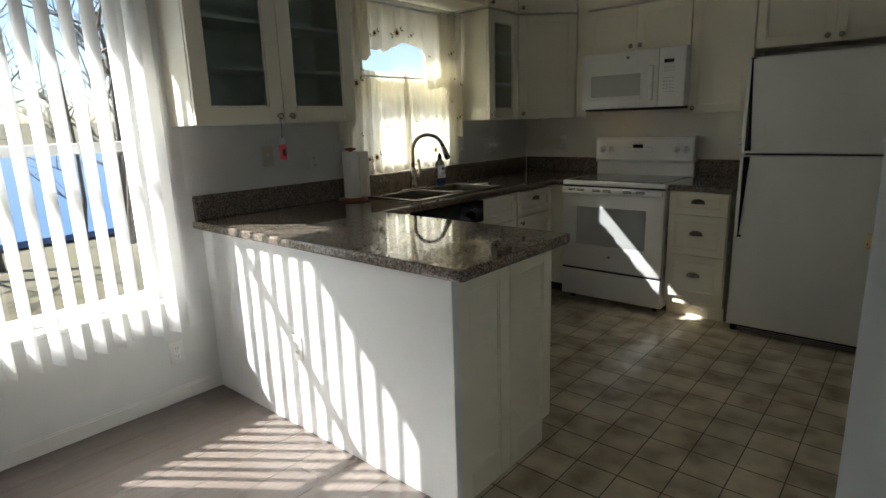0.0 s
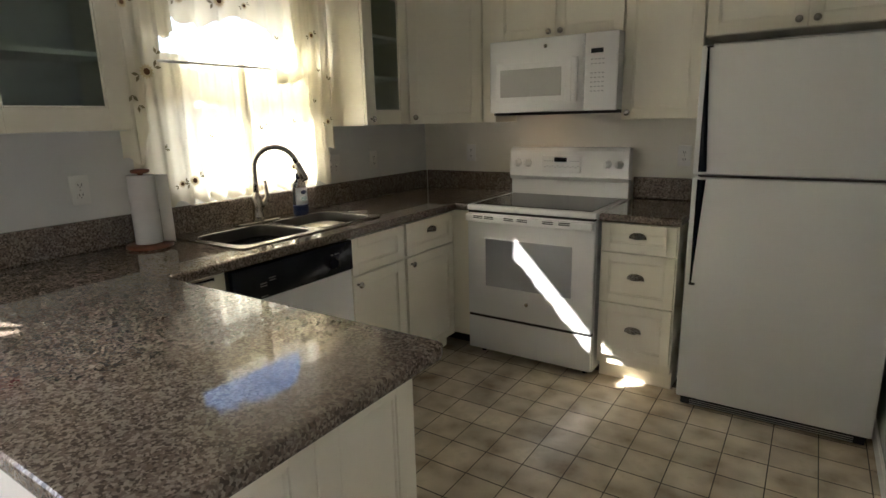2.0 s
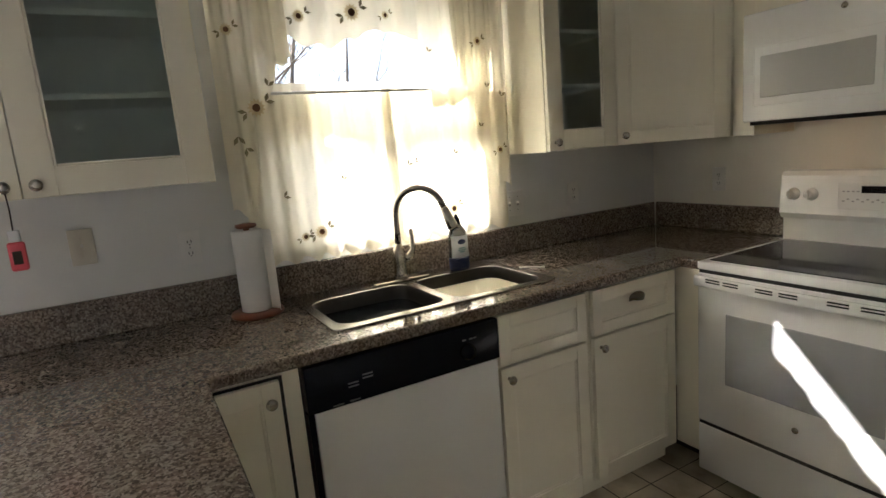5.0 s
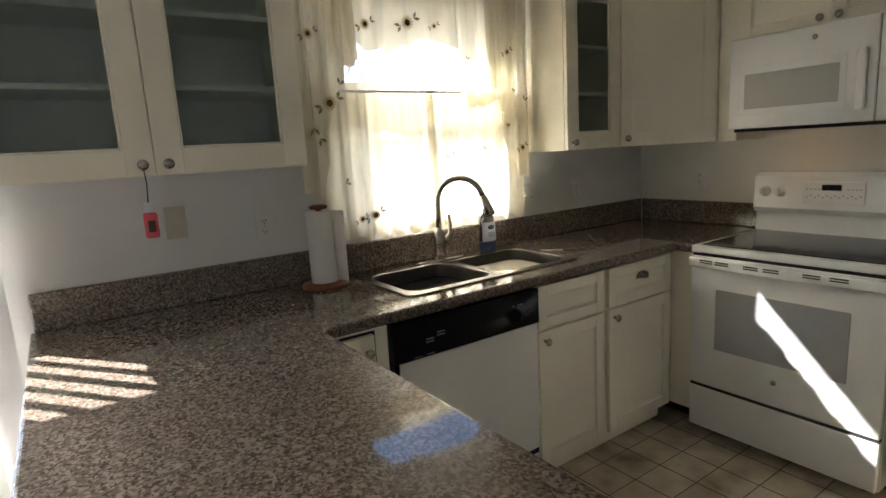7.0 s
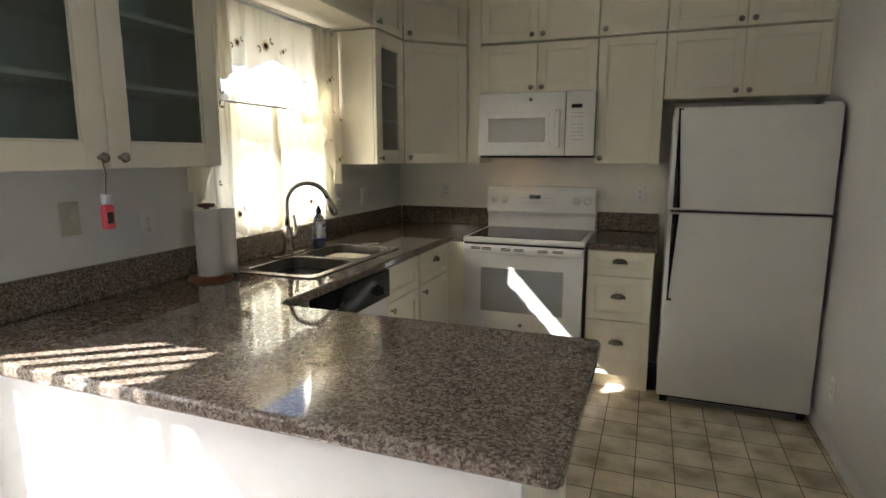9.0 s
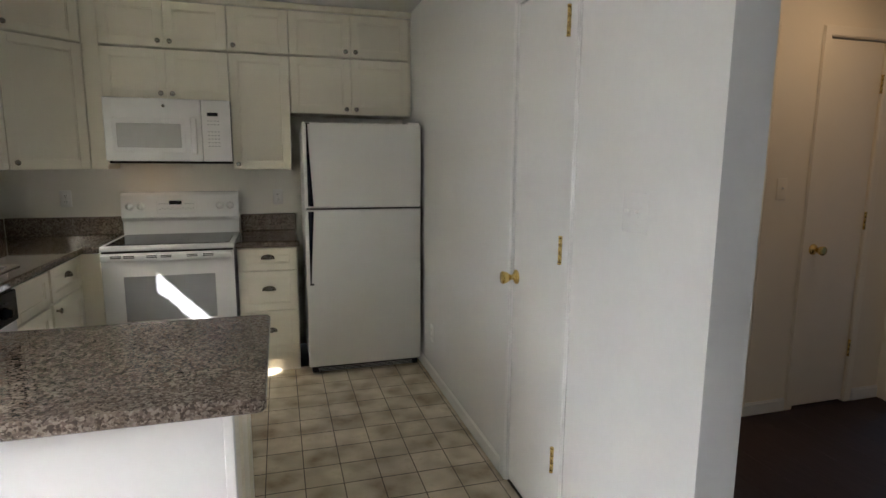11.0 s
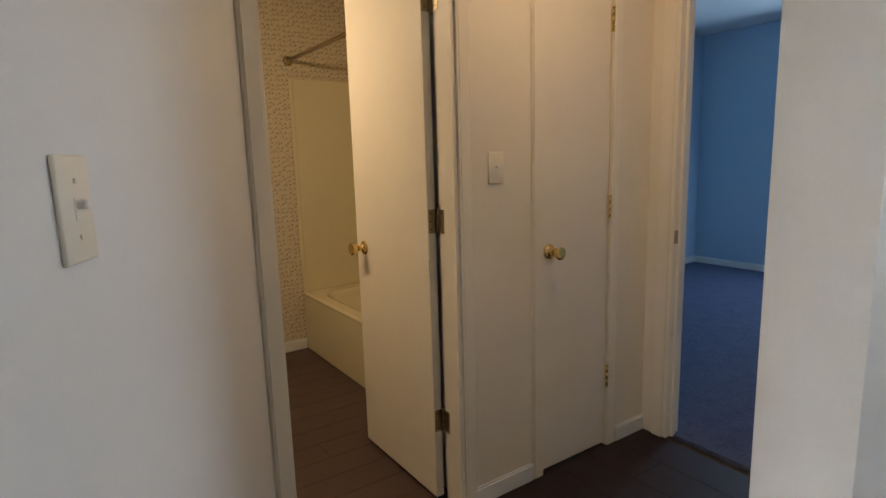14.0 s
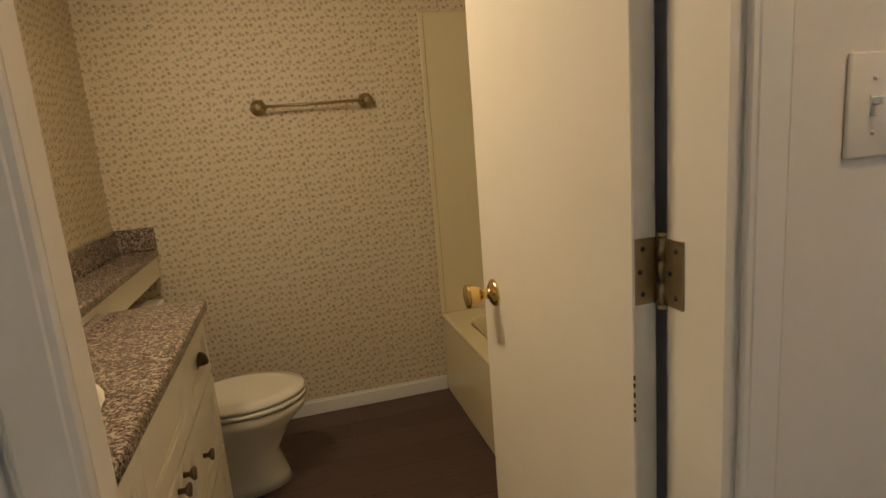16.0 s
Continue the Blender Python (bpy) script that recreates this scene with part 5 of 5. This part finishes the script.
tb = thing("towel_bar", pose(0, YBB, 1.50), "antique brass towel bar with round rosettes", "towel bar")
part("bar", Geo().tube([(0.893, -0.055, 0.0), (1.376, -0.055, 0.004)], 0.0075, 12), OLDBRASS, tb)
for x, z in ((0.893, 0), (1.376, 0.004)):
    part("rosette", Geo().turn([(0.036, 0), (0.035, 0.006), (0.028, 0.009), (0.026, 0.014), (0.014, 0.018), (0.012, 0.045), (0.016, 0.05), (0.016, 0.064), (0.008, 0.068)], pose(x, 0, z, 90), 24), OLDBRASS, tb)
single("nail_hole", Geo().turn([(0.004, 0), (0.004, 0.002)], pose(0.50, YBB, 1.86, 90), 8), SLOT, "small dark nail in the bathroom wallpaper", "nail")

BRONZE = material("dark_bronze", (0.16, 0.12, 0.09), 0.3, 1.0, grain=0.2, scale=120)
van = thing("vanity", pose(XBW, 2.495, 0), "cream bathroom vanity with drawers and doors", "cabinet")
VL = 1.23
part("body", Geo().box(0.002, 0.43, 0.002, VL, 0.09, 0.825, 0.002), CAB, van)
part("toe_kick", Geo().box(0.002, 0.37, 0.002, VL, 0, 0.09), CAB, van)
fm = pose(0.432, 0, 0, 0, 0, 90)
for nm, a0, a1, z0, z1, pull, px, pz in (("drawer_front", 0.86, 1.225, 0.64, 0.815, "cup", 1.05, 0.735), ("drawer_front", 0.43, 0.855, 0.64, 0.815, "", 0, 0),
                                         ("drawer_front", 0.02, 0.425, 0.64, 0.815, "cup", 0.22, 0.735), ("door", 0.43, 0.64, 0.11, 0.63, "knob", 0.61, 0.60),
                                         ("door", 0.645, 0.855, 0.11, 0.63, "knob", 0.675, 0.60), ("drawer_front", 0.86, 1.225, 0.39, 0.63, "knob", 0.90, 0.52), ("drawer_front", 0.86, 1.225, 0.11, 0.38, "knob", 0.90, 0.25)):
    d = panel_front(nm, van, a0, a1, z0, z1, 0, pull, px, pz, stile=0.045, metal=BRONZE)
    d.matrix_basis = fm
vt = thing("bathroom_countertop", pose(XBW, 2.495, 0), "speckled brown vanity top with a shelf over the toilet", "countertop")
bowlc = [(0.23 + 0.15 * math.cos(2 * math.pi * k / 24), 0.475 + 0.20 * math.sin(2 * math.pi * k / 24)) for k in range(24)]
part("slab", Geo().slab([(0.002, 0.002), (0.465, 0.002), (0.465, VL + 0.015), (0.455, VL + 0.03), (0.002, VL + 0.03)], 0.826, 0.864, 0.008, [bowlc[::-1]], 2), BGRANITE, vt)
part("shelf", Geo().slab([(0.002, 0.80), (0.165, 0.80), (0.165, 2.09), (0.002, 2.09)], 0.890, 0.922, 0.006, (), 2), BGRANITE, vt, "raised speckled shelf behind the basin")
part("backsplash", Geo().box(0.001, 0.02, 0.803, 2.07, 0.923, 1.022, 0.003), BGRANITE, vt)
part("backsplash", Geo().box(0.001, 0.165, 2.071, 2.091, 0.923, 1.022, 0.003), BGRANITE, vt)
skirt = [(0.80, 0.8655), (VL + 0.035, 0.8655), (VL + 0.05, 0.80), (VL + 0.11, 0.765), (VL + 0.16, 0.76), (VL + 0.19, 0.785), (VL + 0.25, 0.80), (2.088, 0.80), (2.088, 0.8895), (0.80, 0.8895)]
g = Geo()
for k, x in enumerate((0.140, 0.158)):
    ring = [g.bm.verts.new((x, y, z)) for y, z in skirt]
    g.bm.faces.new(ring if k else ring[::-1])
vs = g.bm.verts[:]
n = len(skirt)
for k in range(n):
    g.bm.faces.new((vs[k], vs[(k + 1) % n], vs[n + (k + 1) % n], vs[n + k]))
bmesh.ops.recalc_face_normals(g.bm, faces=g.bm.faces[:])
part("skirt", g, CAB, vt, "cream board with a curved bracket end")
g = Geo()
rings = []
for s, z in ((1.03, 0.868), (0.98, 0.867), (0.9, 0.82), (0.6, 0.75), (0.1, 0.73)):
    rings.append([g.bm.verts.new((0.23 + 0.15 * s * math.cos(2 * math.pi * k / 24), 0.475 + 0.20 * s * math.sin(2 * math.pi * k / 24), z)) for k in range(24)])
for a, c in zip(rings, rings[1:]):
    for k in range(24):
        f = g.bm.faces.new((a[k], c[k], c[(k + 1) % 24], a[(k + 1) % 24]))
        f.smooth = True
part("basin", g, CHINA, vt, "white china basin")

toi = thing("toilet", pose(XBW + 0.02, 4.08, -0.0), "cream toilet with closed lid below the shelf", "toilet")


def oval(cx, rx, ry, z, n=28, nose=0.0):
    return [(cx + rx * math.cos(2 * math.pi * k / n) * (1 + nose * max(0, math.cos(2 * math.pi * k / n))), ry * math.sin(2 * math.pi * k / n), z) for k in range(n)]


def loft(rings_):
    g = Geo()
    vs = [[g.bm.verts.new(p) for p in r_] for r_ in rings_]
    n = len(vs[0])
    for a, c in zip(vs, vs[1:]):
        for k in range(n):
            f = g.bm.faces.new((a[k], a[(k + 1) % n], c[(k + 1) % n], c[k]))
            f.smooth = True
    g.bm.faces.new(vs[0][::-1])
    g.bm.faces.new(vs[-1])
    return g


part("bowl", loft([oval(0.40, 0.21, 0.11, 0.0), oval(0.40, 0.20, 0.10, 0.04), oval(0.40, 0.17, 0.095, 0.14), oval(0.43, 0.20, 0.14, 0.25), oval(0.46, 0.235, 0.175, 0.315), oval(0.465, 0.24, 0.18, 0.355)]), CHINA, toi)
part("seat", loft([oval(0.465, 0.238, 0.180, 0.358), oval(0.465, 0.244, 0.186, 0.364), oval(0.465, 0.244, 0.186, 0.374), oval(0.465, 0.238, 0.18, 0.378)]), CHINA, toi)
part("lid", loft([oval(0.462, 0.238, 0.181, 0.382), oval(0.462, 0.243, 0.185, 0.388), oval(0.462, 0.238, 0.181, 0.400), oval(0.462, 0.19, 0.14, 0.407)]), CHINA, toi)
part("tank", Geo().box(0.0, 0.19, -0.22, 0.22, 0.36, 0.72, 0.02, 3), CHINA, toi)
part("tank_lid", Geo().box(-0.005, 0.20, -0.23, 0.23, 0.72, 0.76, 0.012, 3), CHINA, toi)
part("deck", Geo().box(0.0, 0.30, -0.10, 0.10, 0.10, 0.385, 0.03, 3), CHINA, toi)

# ---- outdoors ----
GROUNDM = material("leaf_litter", (0.13, 0.10, 0.055), 0.9, grain=0.6, scale=14, bump=0.6, stain=0.7, stain_scale=3, stain_colour=(0.10, 0.12, 0.04))
BARK = material("bark", (0.13, 0.105, 0.085), 0.9, grain=0.4, scale=20, bump=0.6, stretch=(1, 1, 0.2))
LAKE = material("lake_water", (0.03, 0.10, 0.27), 0.28, grain=0.15, scale=0.6, bump=0.4, stain=0.2, stain_scale=0.05)
EAVE = material("eave_paint", (0.6, 0.6, 0.58), 0.6, grain=0.05, scale=30)


def hill(u, v):
    x, y = -420 + 840 * u, -420 + 840 * v
    drop = min(max((-x - 6) / 27, 0.0), 1.0)
    rise = max(0.0, -x - 215) * 0.06
    return (x, y, -0.5 - 3.2 * drop * drop * (3 - 2 * drop) + 0.12 * noise.noise((x * 0.1, y * 0.1, 0)) + rise)
structure("ground", Geo().sheet(hill, 140, 60), GROUNDM, "leaf-strewn grass bank outside the windows", "ground")
structure("water", Geo().box(-260, -30, -400, 400, -3.5, -3.2), LAKE, "blue lake beyond the bank", "water")
structure("eave", Geo().box(-3.22, XW - 0.141, -3.8, 4.6, 2.36, 2.45, 0.004), EAVE, "painted roof overhang above the windows", "eave")
# added strip that lowers the sun's upper limit at the dining window
structure("gutter", Geo().box(-3.365, -3.221, -3.8, 1.75, 2.36, 2.45, 0.006), EAVE, "unseen strip added to deepen the eave's shadow on the dining window", "gutter")
# out of view, added to keep sky and sun off the ceilings
structure("roof", Geo().box(-3.31, 7.1, -3.8, 4.9, 2.72, 2.80), EAVE, "unseen flat sheet added above the rooms to block the sky", "roof")
def hill_z(x):
    drop = min(max((-x - 6) / 27, 0.0), 1.0)
    return -0.62 - 3.2 * drop * drop * (3 - 2 * drop)


def limb(g, p, d, length, r0, depth, rr):
    steps = 4
    pts, radii = [p], [r0]
    q, e = Vector(p), Vector(d)
    for k in range(steps):
        e = (e + Vector((rr.uniform(-1, 1), rr.uniform(-1, 1), rr.uniform(-0.2, 0.5))) * 0.16).normalized()
        q = q + e * length / steps
        pts.append(tuple(q))
        radii.append(r0 * (1 - 0.7 * (k + 1) / steps))
    g.tube(pts, radii, 5)
    if depth:
        for k in range(4 if depth > 1 else 5):
            j = rr.randint(1, steps)
            side = Vector((rr.uniform(-1, 1), rr.uniform(-1, 1), rr.uniform(0.1, 0.9))).normalized()
            limb(g, pts[j], (e * 0.5 + side).normalized(), length * rr.uniform(0.4, 0.65), radii[j] * 0.6 + 0.003, depth - 1, rr)


for k in range(14):
    rr = random.Random(50 + k)
    x, y = -11 - rr.uniform(0, 16), -7 + 1.25 * k + rr.uniform(-1, 1)
    tr = thing("bare_tree", pose(x, y, hill_z(x)), "bare leafless winter tree on the bank", "tree", "bare trees")
    g = Geo()
    limb(g, (0, 0, 0), (0, 0, 1), rr.uniform(5, 8), rr.uniform(0.09, 0.16), 0, rr)
    part("trunk", g, BARK, tr)
    g = Geo()
    for j in range(9):
        a = rr.uniform(0, 6.28)
        limb(g, (0, 0, rr.uniform(1.6, 5.5)), (math.cos(a), math.sin(a), rr.uniform(0.3, 1.0)), rr.uniform(1.6, 3.0), 0.035, 2, rr)
    part("crown", g, BARK, tr, "bare grey branches")

# ---- floors in pieces ----


def piece_mesh(name, w, d, t, mat, b=0.0015):
    return Geo().box(0, w, 0, d, -t, 0, b).mesh(name, mat)


TP = 0.170
tile_floor = thing("floor_kitchen", pose(0, 0, 0), "tan mottled square floor tiles with dark joints", "floor")
tile_floor["kind"] = "structure"
tile_me = piece_mesh("tile", TP - 0.0042, TP - 0.0062, 0.012, TILE, 0.0005)
for i in range(-7, 7):
    for j in range(-8, 7):
        x, y = -1.113 + TP * i, 2.667 + TP * j
        if x < -2.35 or x > -0.07 or y < 1.30 or y > 4.0 or (x < -1.30 and y < 1.75):
            continue
        if x + TP > -0.06:
            continue
        ob = new("tile", tile_me)
        ob.parent = tile_floor
        ob.location = (x, y, 0)
edge_me = piece_mesh("tile", 0.036, TP - 0.0035, 0.012, TILE, 0.0005)
for j in range(-8, 7):
    ob = new("tile", edge_me)
    ob.parent = tile_floor
    ob.location = (-0.093, 2.667 + TP * j, 0)

plank_floor = thing("floor_living", pose(0, 0, 0), "taupe wood-look floor planks", "floor")
plank_floor["kind"] = "structure"
HPLANK = material("dark_brown_plank", (0.036, 0.024, 0.023), 0.55, grain=0.35, scale=9, bump=0.05, stain=0.3, stain_scale=4, stretch=(8, 1, 1), spread=0.08)
HPLANK.node_tree.nodes["Principled BSDF"].inputs["Specular IOR Level"].default_value = 0.2
PW, PL = 0.19, 1.22
rp = random.Random(8)
plank_me = piece_mesh("plank", PW - 0.0015, PL - 0.0015, 0.012, PLANK, 0.0008)
hall_me = piece_mesh("plank", PW - 0.0015, PL - 0.0015, 0.012, HPLANK, 0.0008)
for i in range(42):
    off = rp.uniform(0, PL)
    for j in range(6):
        x, y = XW + PW * i, -3.5 - off + PL * j
        if x > 4.99 or (x > 2.5 and y > 1.19):
            continue
        limit = 1.30 if x < 0.0 else 2.39 if x < 2.5 else 1.19
        if y > limit:
            continue
        if y + PL > limit:
            ob = new("plank", piece_mesh("plank", PW - 0.0015, limit - y, 0.012, PLANK if x < -0.05 else HPLANK, 0.0008))
        else:
            ob = new("plank", plank_me if x < -0.05 else hall_me)
        ob.parent = plank_floor
        ob.location = (x, y, 0)

bath_floor = thing("floor_bath", pose(0, 0, 0), "dark brown wood-look floor planks", "floor")
bath_floor["kind"] = "structure"
bp_me = piece_mesh("plank", 1.2, 0.148, 0.012, BPLANK, 0.0008)
for j in range(15):
    off = rp.uniform(0, 1.0)
    for i in range(3):
        ob = new("plank", bp_me)
        ob.parent = bath_floor
        ob.location = (0.12 - off + 1.2015 * i, 2.47 + 0.15 * j, -0.001) if j < 14 else (0.12 - off + 1.2015 * i, 2.47 + 0.15 * 14 - 0.035, -0.002)
structure("tile_joints", Geo().box(-2.42, -0.062, 1.302, 4.1, -0.0155, -0.0006), GROUT, "dark joints between the floor tiles", "floor")
